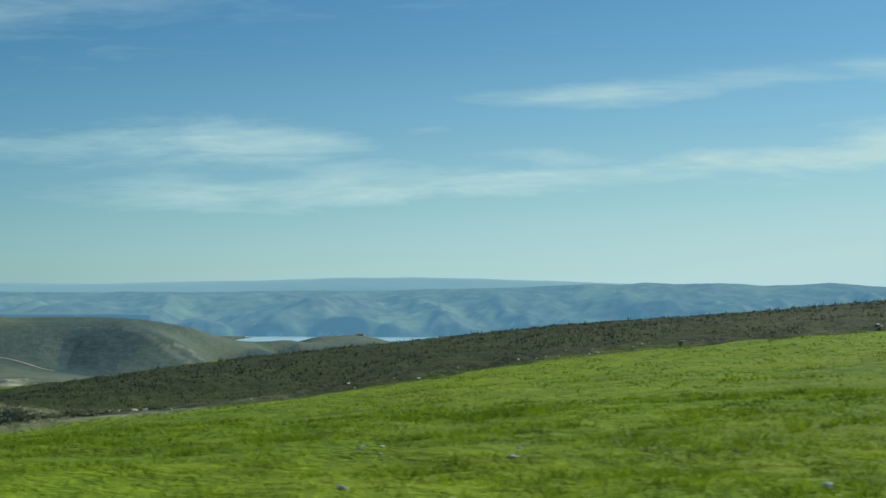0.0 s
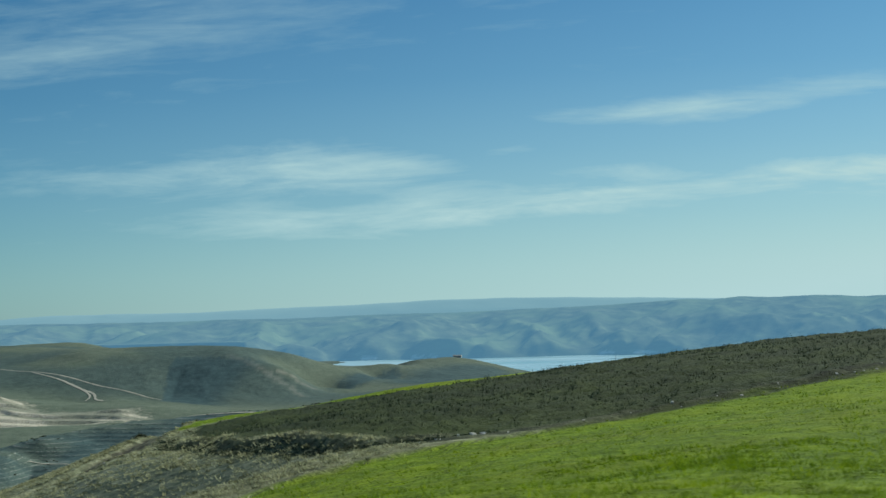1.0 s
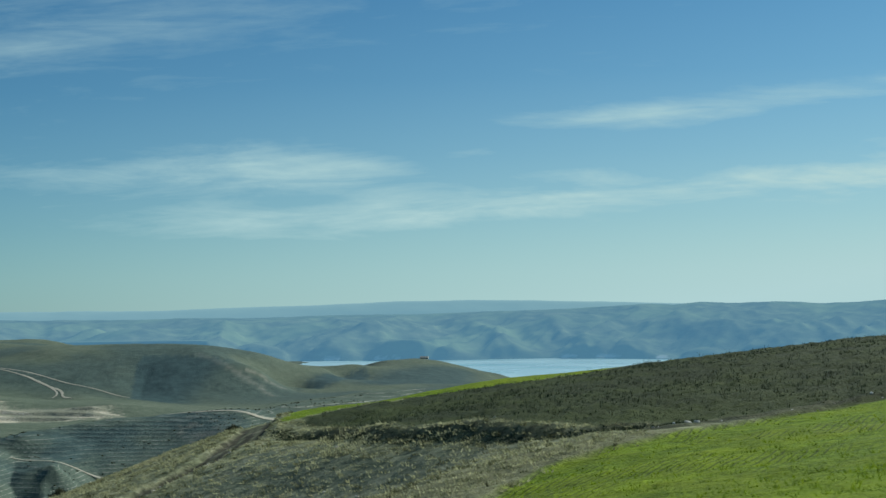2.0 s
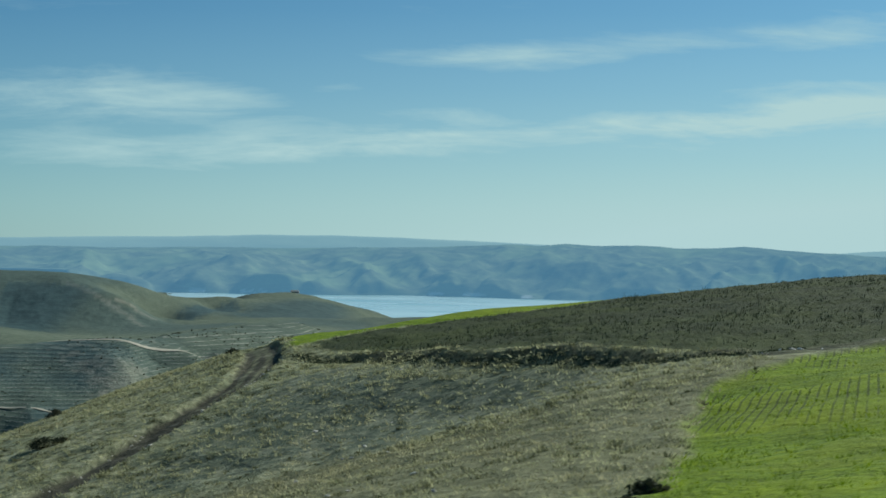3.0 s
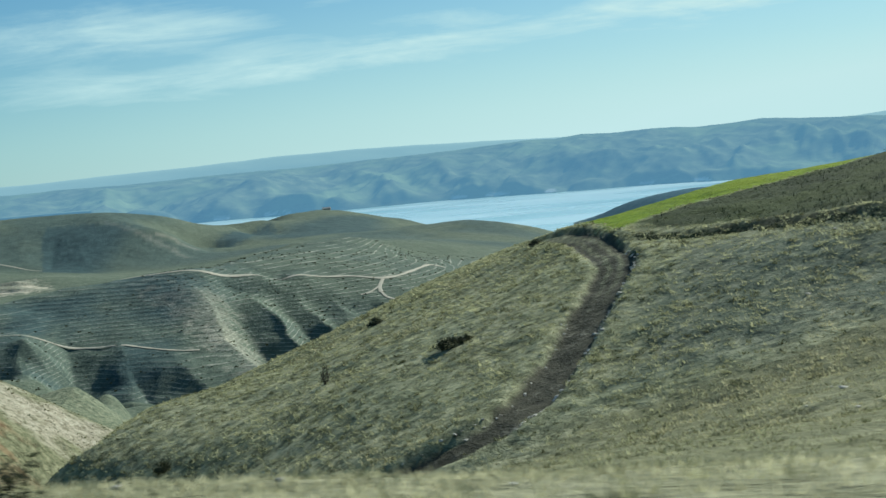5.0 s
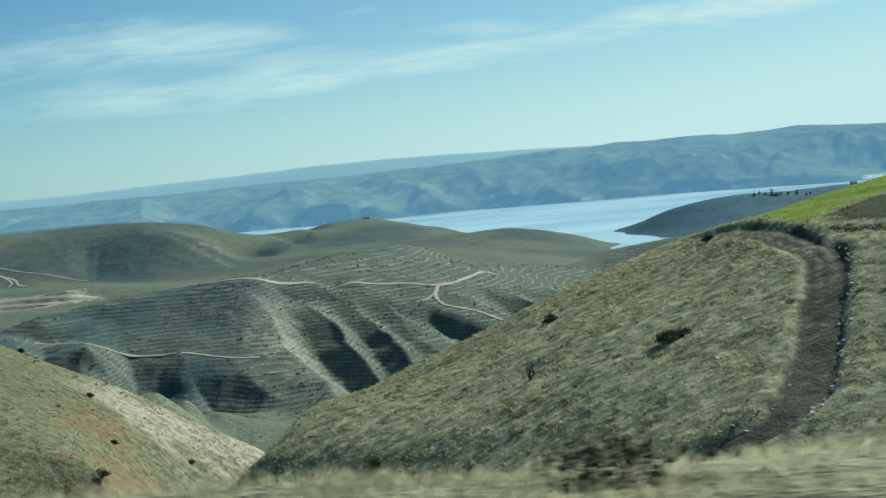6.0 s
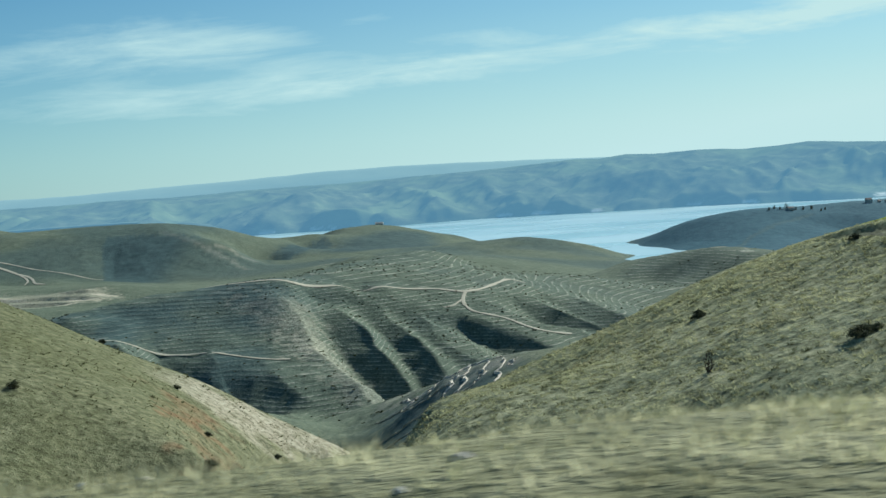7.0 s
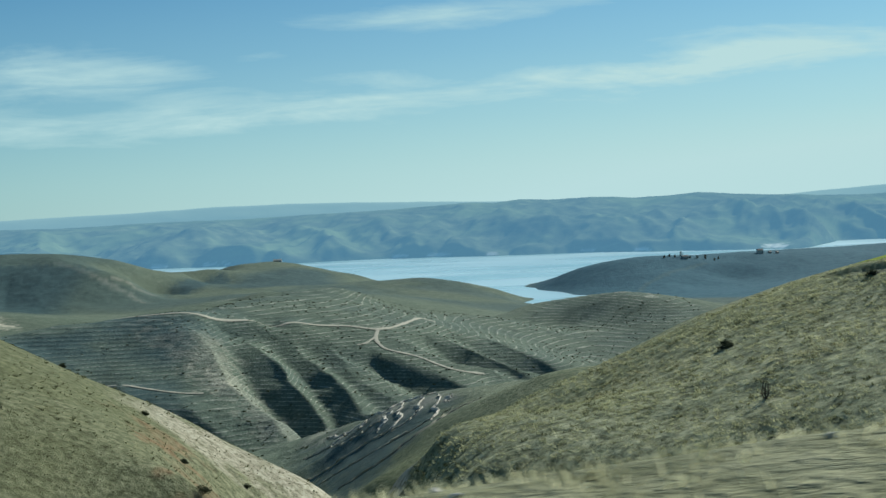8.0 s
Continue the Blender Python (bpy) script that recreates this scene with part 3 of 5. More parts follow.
    hill = mix_col(nt, math_node(nt, "MULTIPLY", ribbed, ramp(nt, mid, (0.42, 0.0), (0.62, 0.6))), hill, (0.34, 0.32, 0.26))
    wheat = ramp(nt, math_node(nt, "ADD", math_node(nt, "MULTIPLY", tuft, 0.45), math_node(nt, "MULTIPLY", fine, 0.55)), (0.32, (0.048, 0.076, 0.005)), (0.50, (0.145, 0.222, 0.006)), (0.68, (0.26, 0.345, 0.010)))
    wheat = mix_col(nt, math_node(nt, "MULTIPLY", ramp(nt, mid, (0.44, 0.0), (0.7, 1.0)), 0.5), wheat, (0.26, 0.30, 0.008))
    rows = math_node(nt, "FRACT", math_node(nt, "ADD", math_node(nt, "MULTIPLY", math_node(nt, "SUBTRACT", height.outputs[0], math_node(nt, "MULTIPLY", height.outputs[1], 0.3)), 2.3), math_node(nt, "MULTIPLY", math_node(nt, "ADD", tuft, mid), 0.25)))
    drill = math_node(nt, "MULTIPLY", ramp(nt, rows, (0.0, 0.0), (0.08, 1.0), (0.24, 1.0), (0.32, 0.0)), ramp(nt, noise_node(nt, scaled(nt, pos, 0.22, 0.10, 0.1), 1.0, 3, 0.6), (0.49, 0.0), (0.58, 0.62)))
    drill = math_node(nt, "MULTIPLY", drill, ramp(nt, math_node(nt, "DIVIDE", height.outputs[1], 100.0), (0.40, 0.0), (0.52, 1.0)))
    drill = math_node(nt, "MULTIPLY", drill, ramp(nt, math_node(nt, "DIVIDE", height.outputs[0], 100.0), (0.50, 1.0), (0.62, 0.0)))
    wheat = mix_col(nt, drill, wheat, (0.030, 0.034, 0.014))
    hill = mix_col(nt, green, hill, wheat)
    clods = ramp(nt, fine, (0.30, (0.022, 0.026, 0.013)), (0.55, (0.041, 0.055, 0.023)), (0.75, (0.105, 0.112, 0.056)))
    clods = mix_col(nt, math_node(nt, "MULTIPLY", ramp(nt, mid, (0.42, 0.0), (0.6, 1.0)), 0.55), clods, (0.068, 0.088, 0.024))
    hill = mix_col(nt, plough, hill, clods)
    dirt = ramp(nt, tuft, (0.32, (0.034, 0.034, 0.023)), (0.58, (0.076, 0.074, 0.052)), (0.74, (0.21, 0.20, 0.155)))
    hill = mix_col(nt, track, hill, dirt)
    hill = mix_col(nt, math_node(nt, "MULTIPLY", weeds, 0.9), hill, ramp(nt, tuft, (0.35, (0.018, 0.022, 0.012)), (0.7, (0.06, 0.065, 0.03))))
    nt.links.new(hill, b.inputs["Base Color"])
    h = math_node(nt, "ADD", math_node(nt, "MULTIPLY", tuft, 0.6), math_node(nt, "MULTIPLY", fine, 0.25))
    n1 = bump(nt, b, mid, 0.5, 2.0)
    bump(nt, b, h, 1.0, 0.5, n1)
    return m


def far_material():
    """Far hills over the water; the blue of ten kilometres of air is put in as emission."""
    m, nt, b = material("far_range", 1.0, 0.0)
    pos = position(nt)
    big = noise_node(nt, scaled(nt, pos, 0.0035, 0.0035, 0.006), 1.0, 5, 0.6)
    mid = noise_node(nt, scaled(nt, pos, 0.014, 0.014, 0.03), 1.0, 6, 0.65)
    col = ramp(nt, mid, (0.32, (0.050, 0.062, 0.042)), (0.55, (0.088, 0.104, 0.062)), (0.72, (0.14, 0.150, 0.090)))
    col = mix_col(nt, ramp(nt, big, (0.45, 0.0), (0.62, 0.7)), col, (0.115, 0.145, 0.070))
    cream = attribute(nt, "cover_far")[0]
    col = mix_col(nt, math_node(nt, "MULTIPLY", cream, ramp(nt, mid, (0.35, 0.2), (0.6, 0.8))), col, (0.50, 0.50, 0.45))
    nt.links.new(col, b.inputs["Base Color"])
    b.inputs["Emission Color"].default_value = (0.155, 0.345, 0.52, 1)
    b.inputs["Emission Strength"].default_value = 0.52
    bump(nt, b, mid, 0.35, 6.0)
    return m


def plateau_material():
    m, nt, b = material("far_plateau", 1.0, 0.0)
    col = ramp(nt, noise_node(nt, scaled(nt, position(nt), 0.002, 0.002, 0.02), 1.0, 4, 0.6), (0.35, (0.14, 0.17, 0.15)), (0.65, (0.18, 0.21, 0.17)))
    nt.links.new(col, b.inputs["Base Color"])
    # pale blue glow put in for the haze over the plateau
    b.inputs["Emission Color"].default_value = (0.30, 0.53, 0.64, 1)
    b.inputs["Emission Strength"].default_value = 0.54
    return m


def water_material():
    m, nt, b = material("lake_water", 0.22, 0.5)
    pos = position(nt)
    swell = noise_node(nt, scaled(nt, pos, 0.05, 0.09, 1), 1.0, 4, 0.55)
    drift = noise_node(nt, scaled(nt, pos, 0.0022, 0.0045, 1), 1.0, 3, 0.5)
    nt.links.new(ramp(nt, drift, (0.35, (0.36, 0.57, 0.63)), (0.65, (0.50, 0.69, 0.74))), b.inputs["Base Color"])
    nt.links.new(ramp(nt, drift, (0.35, 0.22), (0.65, 0.34)), b.inputs["Roughness"])
    bump(nt, b, swell, 0.0015, 0.1)
    return m


M_GROUND, M_FAR, M_PLATEAU, M_WATER = ground_material(), far_material(), plateau_material(), water_material()


# ======================================================= ground, water, distance
def sheet(name, x, y, z, mat, covers=None, numbers=None):
    """A grid of rows by columns as one mesh, with land cover stored on its vertices."""
    rows, cols = x.shape
    co = np.stack([x, y, z], -1).reshape(-1, 3)
    i = np.arange(rows * cols).reshape(rows, cols)
    quads = np.stack([i[:-1, :-1], i[:-1, 1:], i[1:, 1:], i[1:, :-1]], -1).reshape(-1, 4)
    me = bpy.data.meshes.new(name)
    me.vertices.add(len(co))
    me.vertices.foreach_set("co", co.astype(np.float32).ravel())
    me.loops.add(quads.size)
    me.loops.foreach_set("vertex_index", quads.astype(np.int32).ravel())
    me.polygons.add(len(quads))
    me.polygons.foreach_set("loop_start", np.arange(0, quads.size, 4, dtype=np.int32))
    me.polygons.foreach_set("use_smooth", np.ones(len(quads), bool))
    me.update()
    me.validate()
    for key, value in (covers or {}).items():
        at = me.attributes.new(key, "FLOAT_COLOR", "POINT")
        at.data.foreach_set("color", value.reshape(-1, 4).astype(np.float32).ravel())
    for key, value in (numbers or {}).items():
        me.attributes.new(key, "FLOAT", "POINT").data.foreach_set("value", value.astype(np.float32).ravel())
    me.materials.append(mat)
    return new(name, me)


# hill faces that get shade as a dark tint in the ground colour
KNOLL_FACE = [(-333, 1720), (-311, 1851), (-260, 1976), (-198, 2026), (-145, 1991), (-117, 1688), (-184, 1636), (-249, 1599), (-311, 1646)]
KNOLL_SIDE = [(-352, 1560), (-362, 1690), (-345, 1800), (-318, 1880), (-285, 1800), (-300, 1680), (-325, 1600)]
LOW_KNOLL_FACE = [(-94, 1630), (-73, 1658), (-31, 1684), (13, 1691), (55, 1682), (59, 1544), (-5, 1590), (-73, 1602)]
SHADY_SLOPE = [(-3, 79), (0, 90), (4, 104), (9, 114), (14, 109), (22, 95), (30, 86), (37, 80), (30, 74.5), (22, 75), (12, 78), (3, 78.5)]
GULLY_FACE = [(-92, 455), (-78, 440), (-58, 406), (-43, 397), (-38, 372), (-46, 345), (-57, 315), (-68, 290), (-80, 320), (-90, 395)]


def covers(x, y, z):
    """Land cover at each place: crops, track, weeds, bare soil, roads; also where shade and haze are tinted in."""
    wob = fbm(x / 3.0, y / 3.0, 3, 51)
    green = step(inside(x, y, GREEN) + wob * 0.5, -0.5, 0.5)
    strip = step(inside(x, y, STRIP) + wob * 0.8, -0.8, 0.8)
    plough = step(inside(x, y, PLOUGH) + wob * 0.4, -0.6, 0.6)
    d, side, way = along(x, y, TRACK)
    track = step(-(d + wob * 0.4), -1.95, -1.45) * step(-y, -160, -135) * (0.35 + 0.65 * step(way, 0.22, 0.34))
    track = track * (1 - 0.65 * step(-abs(d - 0.5 + wob * 0.2), -0.45, 0) * step(way, 0.55, 0.7))
    b, bs, bw = along(x, y, BANK)
    weeds = 0.8 * step(-(b + wob * 0.4), -0.95, -0.35) * (1 - step(bw, 0.93, 1.0))
    # wheat's edge lip: its shadow line painted dark through the weeds cover
    lip = along(x, y, [(39, 78.4), (52, 85.9), (68, 94), (79, 98), (90, 101.4), (150, 113.4)])[0]
    weeds = np.maximum(weeds, step(-(lip + wob * 0.4), -1.7, -0.9) * (0.75 + 0.25 * step(fbm(x / 4, y / 4, 2, 83), -0.5, 0.1)))
    weeds = np.maximum(weeds, 0.36 * step(-x, 62, 80) * step(y, 60, 100) * step(-y, -300, -270))
    weeds = np.maximum(weeds, 0.2 * step(x, 3, 16) * step(y, 22, 30) * step(-y, -76, -70) * step(fbm(x / 5, y / 5, 3, 86), -0.6, 0.3))
    for line in RUTS:
        weeds = np.maximum(weeds, 0.75 * step(-(along(x, y, line)[0] + wob * 0.3), -0.6, -0.2) * step(fbm(x / 2.2, y / 2.2, 2, 64), -0.35, 0.1))
    road = along(x, y, ROAD)[0]
    track = np.maximum(track, step(-(road + wob * 0.3), -4.2, -3.2))
    # pale scar down the edge of the left hill, and the orange soil beside it
    scar = along(x, y, [(-99, 222), (-92, 222), (-86, 224), (-79, 227), (-72, 230), (-66, 228), (-63, 205), (-60, 170)])[0] + wob * 5
    cream = 0.95 * step(-scar, -12, -3) * step(x, -103, -92)
    rust = along(x, y, [(-92, 203), (-88, 196), (-84, 191), (-80, 186), (-77, 178), (-74, 165)])[0] + wob * 5
    orange = 1.0 * step(-rust, -7.5, -2)
    orange = np.maximum(orange, 0.07 * step(-x, 62, 80) * step(y, 80, 110) * step(-y, -300, -270))
    cream = cream * (1 - 0.8 * orange)
    rocks = along(x, y, [(-196, 720), (-184, 703), (-172, 686), (-160, 668), (-148, 650)])[0]
    cream = np.maximum(cream, 0.6 * step(-(rocks + wob * 8), -15, -4) * step(fbm(x / 5, y / 3, 2, 66), -0.25, 0.3))
    quarry = inside(x, y, QUARRY) + wob * 8
    cream = np.maximum(cream, step(quarry, -6, 8) * (0.35 + 0.65 * step(fbm(x / 60, (y + 0.2 * x) / 9, 2, 61), -0.3, 0.1)))
    spur = along(x, y, [(-165, 705), (-152, 672), (-130, 640), (-108, 590)])[0]
    cream = np.maximum(cream, 0.3 * step(-(spur + wob * 10), -20, -4))
    verge = step(y, 5, 7) * step(-y, -17, -14) * step(-x, -30, -20)
    cream = np.maximum(cream, 0.32 * verge * (0.65 + 0.35 * step(fbm(x / 3.5, y / 3.0, 3, 85), -0.4, 0.6)))
    for line in ([(-472, 1580), (-448, 1567), (-422, 1543), (-397, 1519), (-371, 1504), (-350, 1478)], [(-398, 1542), (-374, 1536), (-350, 1527)]):
        cream = np.maximum(cream, 0.4 * step(-(along(x, y, line)[0] + wob * 3), -7, -2))
    # whole cape tinted blue, in place of the air in front of it
    cape_haze = step(inside(x, y, [(60, 1850), (130, 1650), (500, 1400), (1500, 1700), (1500, 2700), (400, 2300), (100, 2050)]), 0, 60)
    # tint thins along the spur, a painted lit ridge line
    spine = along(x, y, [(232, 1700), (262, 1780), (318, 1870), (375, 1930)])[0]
    cape_haze = cape_haze * (1 - 0.2 * step(-(spine + wob * 2), -7, -2))
    lush = step(fbm(x / 420, y / 420, 3, 71), 0.02, 0.5) * step(y, 1250, 1600) * step(z, -85, -60)
    lush = np.maximum(lush * 0.05, 0.30 * step(fbm(x / 30, y / 30, 3, 73), -0.9, 0.5) * step(-x, 72, 95) * step(-y, -262, -225) * step(y, 60, 110))
    patch = step(fbm(x / 9, y / 9, 3, 75) - abs(x - 27) / 14, -0.2, 0.5) * step(-y, -60, -30) * step(y, 8, 14)
    green = np.maximum(green, strip)
    terraced = step(inside(x, y, TERRACE_RING), 0, 25)
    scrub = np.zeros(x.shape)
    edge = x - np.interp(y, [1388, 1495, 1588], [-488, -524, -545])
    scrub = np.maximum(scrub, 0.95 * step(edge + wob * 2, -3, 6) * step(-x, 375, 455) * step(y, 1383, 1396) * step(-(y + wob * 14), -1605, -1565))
    straw = step(inside(x, y, [(-90, 4), (40, 4), (42, 78), (22, 74), (12, 77), (3, 77.5), (-4, 76), (-14, 66), (-24, 50), (-40, 30), (-90, 26)]) + wob * 1.5, -1, 1.5)
    straw = straw * (0.75 + 0.25 * step(y, 12, 18))
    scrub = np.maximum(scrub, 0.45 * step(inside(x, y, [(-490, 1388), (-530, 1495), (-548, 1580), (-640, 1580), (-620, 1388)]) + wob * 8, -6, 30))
    # far knolls mottled darker and bluer: their shade and haze as colour
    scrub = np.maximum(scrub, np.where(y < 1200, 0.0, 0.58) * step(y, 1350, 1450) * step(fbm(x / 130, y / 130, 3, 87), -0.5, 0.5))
    # terraces darkened, most on the west flank: shade painted in
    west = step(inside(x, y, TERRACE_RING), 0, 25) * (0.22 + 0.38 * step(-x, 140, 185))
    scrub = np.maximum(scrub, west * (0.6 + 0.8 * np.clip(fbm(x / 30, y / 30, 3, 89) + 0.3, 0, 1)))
    # painted shade on the knoll's left flank
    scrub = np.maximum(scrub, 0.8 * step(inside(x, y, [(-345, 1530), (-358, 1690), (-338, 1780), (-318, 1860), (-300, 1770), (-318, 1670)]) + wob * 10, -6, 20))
    # shade of the knoll fronts, gully side and shady slope, as tint
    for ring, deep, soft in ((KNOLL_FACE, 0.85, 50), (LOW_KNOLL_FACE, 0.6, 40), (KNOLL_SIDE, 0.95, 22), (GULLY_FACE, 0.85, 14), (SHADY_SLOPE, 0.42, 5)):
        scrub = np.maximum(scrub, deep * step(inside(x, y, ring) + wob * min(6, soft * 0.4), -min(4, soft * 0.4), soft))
    ribbed = step(inside(x, y, [(-120, 545), (-95, 470), (-70, 390), (-40, 370), (-20, 420), (-60, 470), (-80, 540)]) + wob * 5, -4, 10)
    lush = np.maximum(lush, 0.8 * patch)
    return {"cover_near": np.stack([green, plough * (1 - green), track, weeds], -1), "cover_far": np.stack([cream, orange, cape_haze, lush], -1),
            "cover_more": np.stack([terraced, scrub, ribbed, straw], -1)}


def build_ground():
    spans = [(-60, 2, 22), (2, 30, 60), (30, 175, 190), (175, 260, 100), (260, 520, 100), (520, 1000, 430), (1000, 1120, 50), (1120, 2700, 150), (2700, 3500, 24)]
    ys = np.concatenate([np.linspace(a, b, n, endpoint=False) for a, b, n in spans] + [np.array([3500.0])])
    us = np.concatenate([np.linspace(-1.3, -0.62, 30, endpoint=False), np.linspace(-0.62, 0.50, 720, endpoint=False), np.linspace(0.50, 1.2, 30)])
    x = us[None, :] * (ys[:, None] + REACH)
    y = np.repeat(ys[:, None], len(us), 1)
    z = land(x, y)
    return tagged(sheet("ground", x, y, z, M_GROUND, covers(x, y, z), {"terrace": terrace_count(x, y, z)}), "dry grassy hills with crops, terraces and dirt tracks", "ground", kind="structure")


def build_lake():
    xs, ys = np.linspace(-1500, 1900, 60), np.linspace(1250, 4000, 60)
    x, y = np.meshgrid(xs, ys)
    return tagged(sheet("water", x, y, np.full(x.shape, LAKE), M_WATER), "pale blue reservoir lying between the hills", "lake", kind="structure")


def far_crest(u):
    """Height of the far range's skyline over the tangent across."""
    return np.interp(u, [-0.60, -0.45, -0.36, -0.28, -0.20, -0.12, -0.05, 0.0, 0.035, 0.052, 0.072, 0.10, 0.125, 0.16, 0.185, 0.207, 0.235, 0.27, 0.33, 0.45, 0.6],
                     [-6, -8, -10, -10, -4, -2, 4, 12, 20, 16, 25, 18, 22, 14, 17, 25, 15, 5, -4, 0, 6])


def build_far():
    us = np.linspace(-0.66, 0.60, 620)
    k = np.linspace(0, 1, 160)
    u = np.repeat(us[None, :], len(k), 0)
    kk = np.repeat(k[:, None], len(us), 1)
    shore = np.interp(us, [-0.66, -0.30, -0.22, -0.14, -0.02, 0.07, 0.13, 0.20, 0.27, 0.285, 0.31, 0.36, 0.6], [3380, 3400, 3460, 3480, 3480, 3390, 3350, 3200, 3080, 3100, 3480, 3450, 3300])
    shore = shore + 45 * fbm(us * 20, us * 0, 2, 91) 
    y = shore[None, :] - 40 + kk * (4480 - shore[None, :])
    x = u * y
    base = LAKE - 8 + (far_crest(u) - LAKE + 8) * (1.15 * kk ** 0.95 - 0.15 * kk ** 3)
    # spurs and gullies run down to the water
    warp = fbm(x / 500, y / 500, 3, 93) * 45
    spur = fbm((x + warp + 0.35 * y) / 330, (y - 0.2 * x) / 1500, 3, 95, True) + 0.6 * fbm((x + warp - 0.3 * y) / 150, y / 420, 4, 96, True)
    amp = 54 * np.sin(np.pi * np.clip(kk, 0, 1) ** 0.45) + 4
    z = base + spur * amp * step(kk, 0.0, 0.06)
    # flat-topped scarp on the west shore
    west = step(-(x + 1039 * y / 3400), -4, 14)
    bench = -121 + 56 * step(y + 14 * fbm(x / 60, y / 60, 2, 94), 3425, 3458) + (far_crest(u) + 65) * step(kk, 0.25, 1.0) + spur * 14 * step(kk, 0.2, 0.5)
    z = z + (bench - z) * west * (1 - step(kk, 0.16, 0.34))
    # rounded headlands that stand in shade along the water
    for c, half, top in ((-0.150, 0.046, -70), (-0.262, 0.026, -74), (-0.215, 0.016, -100), (-0.06, 0.026, -92), (-0.005, 0.03, -84), (0.080, 0.026, -95), (0.166, 0.030, -92), (0.229, 0.026, -98), (0.33, 0.03, -90)):
        q = np.clip(1 - np.abs((u + 0.008 * fbm(u * 45, kk * 5, 3, 90) - c) / half) ** 1.6, 0, 1) ** 0.8
        head = LAKE - 6 + (top - LAKE + 6) * q * (0.93 + 0.12 * fbm(x / 120, y / 260, 3, 92)) * step(kk, 0.0, 0.07 + 0.04 * (1 - q))
        z = np.maximum(z, head - 60 * step(kk, 0.22, 0.5))
    cream = np.zeros(x.shape)
    for c, w in ((-0.168, 0.006), (-0.155, 0.003), (-0.024, 0.007), (0.006, 0.010), (0.045, 0.004), (0.118, 0.006), (0.16, 0.006), (-0.205, 0.008), (0.26, 0.01)):
        cream = np.maximum(cream, step(-abs(u - c) + w * 0.5 * fbm(u * 300, kk * 60, 2, 97), -w, -w * 0.6) * step(z, LAKE + 1.5, LAKE + 3) * step(-z, -LAKE - 12, -LAKE - 7))
    at = np.stack([cream, cream * 0, cream * 0, cream * 0], -1)
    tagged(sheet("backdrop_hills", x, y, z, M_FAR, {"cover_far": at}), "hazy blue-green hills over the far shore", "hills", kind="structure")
    # plateau behind
    us = np.linspace(-0.75, 0.75, 300)
    line = np.interp(us, [-0.75, -0.5, -0.42, -0.355, -0.285, -0.22, -0.155, -0.10, -0.05, 0.02, 0.12, 0.22, 0.27, 0.31, 0.35, 0.45, 0.75], [22, 23, 24, 21, 29, 34, 45, 45, 41, 31, 12, 2, 6, 20, 30, 38, 30])
    k = np.linspace(0, 1, 12)[:, None]
    y = 4560 + 180 * k + 0 * us[None, :]
    z = -60 + (line[None, :] + 60) * np.minimum(1, 1.25 * k) ** 0.6 + fbm(us[None, :] * 60 + 0 * k, k * 3, 3, 99) * 1.5
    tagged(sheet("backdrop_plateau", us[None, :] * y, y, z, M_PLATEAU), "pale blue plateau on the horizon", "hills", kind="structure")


build_ground()
build_lake()
build_far()


# ======================================================= helpers for things
def grow(name, verts, faces, mat, parent=None, smooth=False):
    """A mesh object from arrays of vertices and triangles or quads."""
    verts, faces = np.asarray(verts, np.float32), np.asarray(faces, np.int32)
    side = faces.shape[1]
    me = bpy.data.meshes.new(name)
    me.vertices.add(len(verts))
    me.vertices.foreach_set("co", verts.ravel())
    me.loops.add(faces.size)
    me.loops.foreach_set("vertex_index", faces.ravel())
    me.polygons.add(len(faces))
    me.polygons.foreach_set("loop_start", np.arange(0, faces.size, side, dtype=np.int32))
    if smooth:
        me.polygons.foreach_set("use_smooth", np.ones(len(faces), bool))
    me.update()
    me.validate()
    me.materials.append(mat)
    ob = new(name, me)
    if parent is not None:
        ob.parent = parent
    return ob


def part(name, bm, mat, parent, label=""):
    me = bpy.data.meshes.new(name)
    bm.to_mesh(me)
    bm.free()
    me.materials.append(mat)
    ob = new(name, me)
    ob.parent = parent
    if label:
        ob["label"] = label
    return ob


def at_ground(x, y):
    x, y = np.asarray(x, float), np.asarray(y, float)
    return land(x, y)


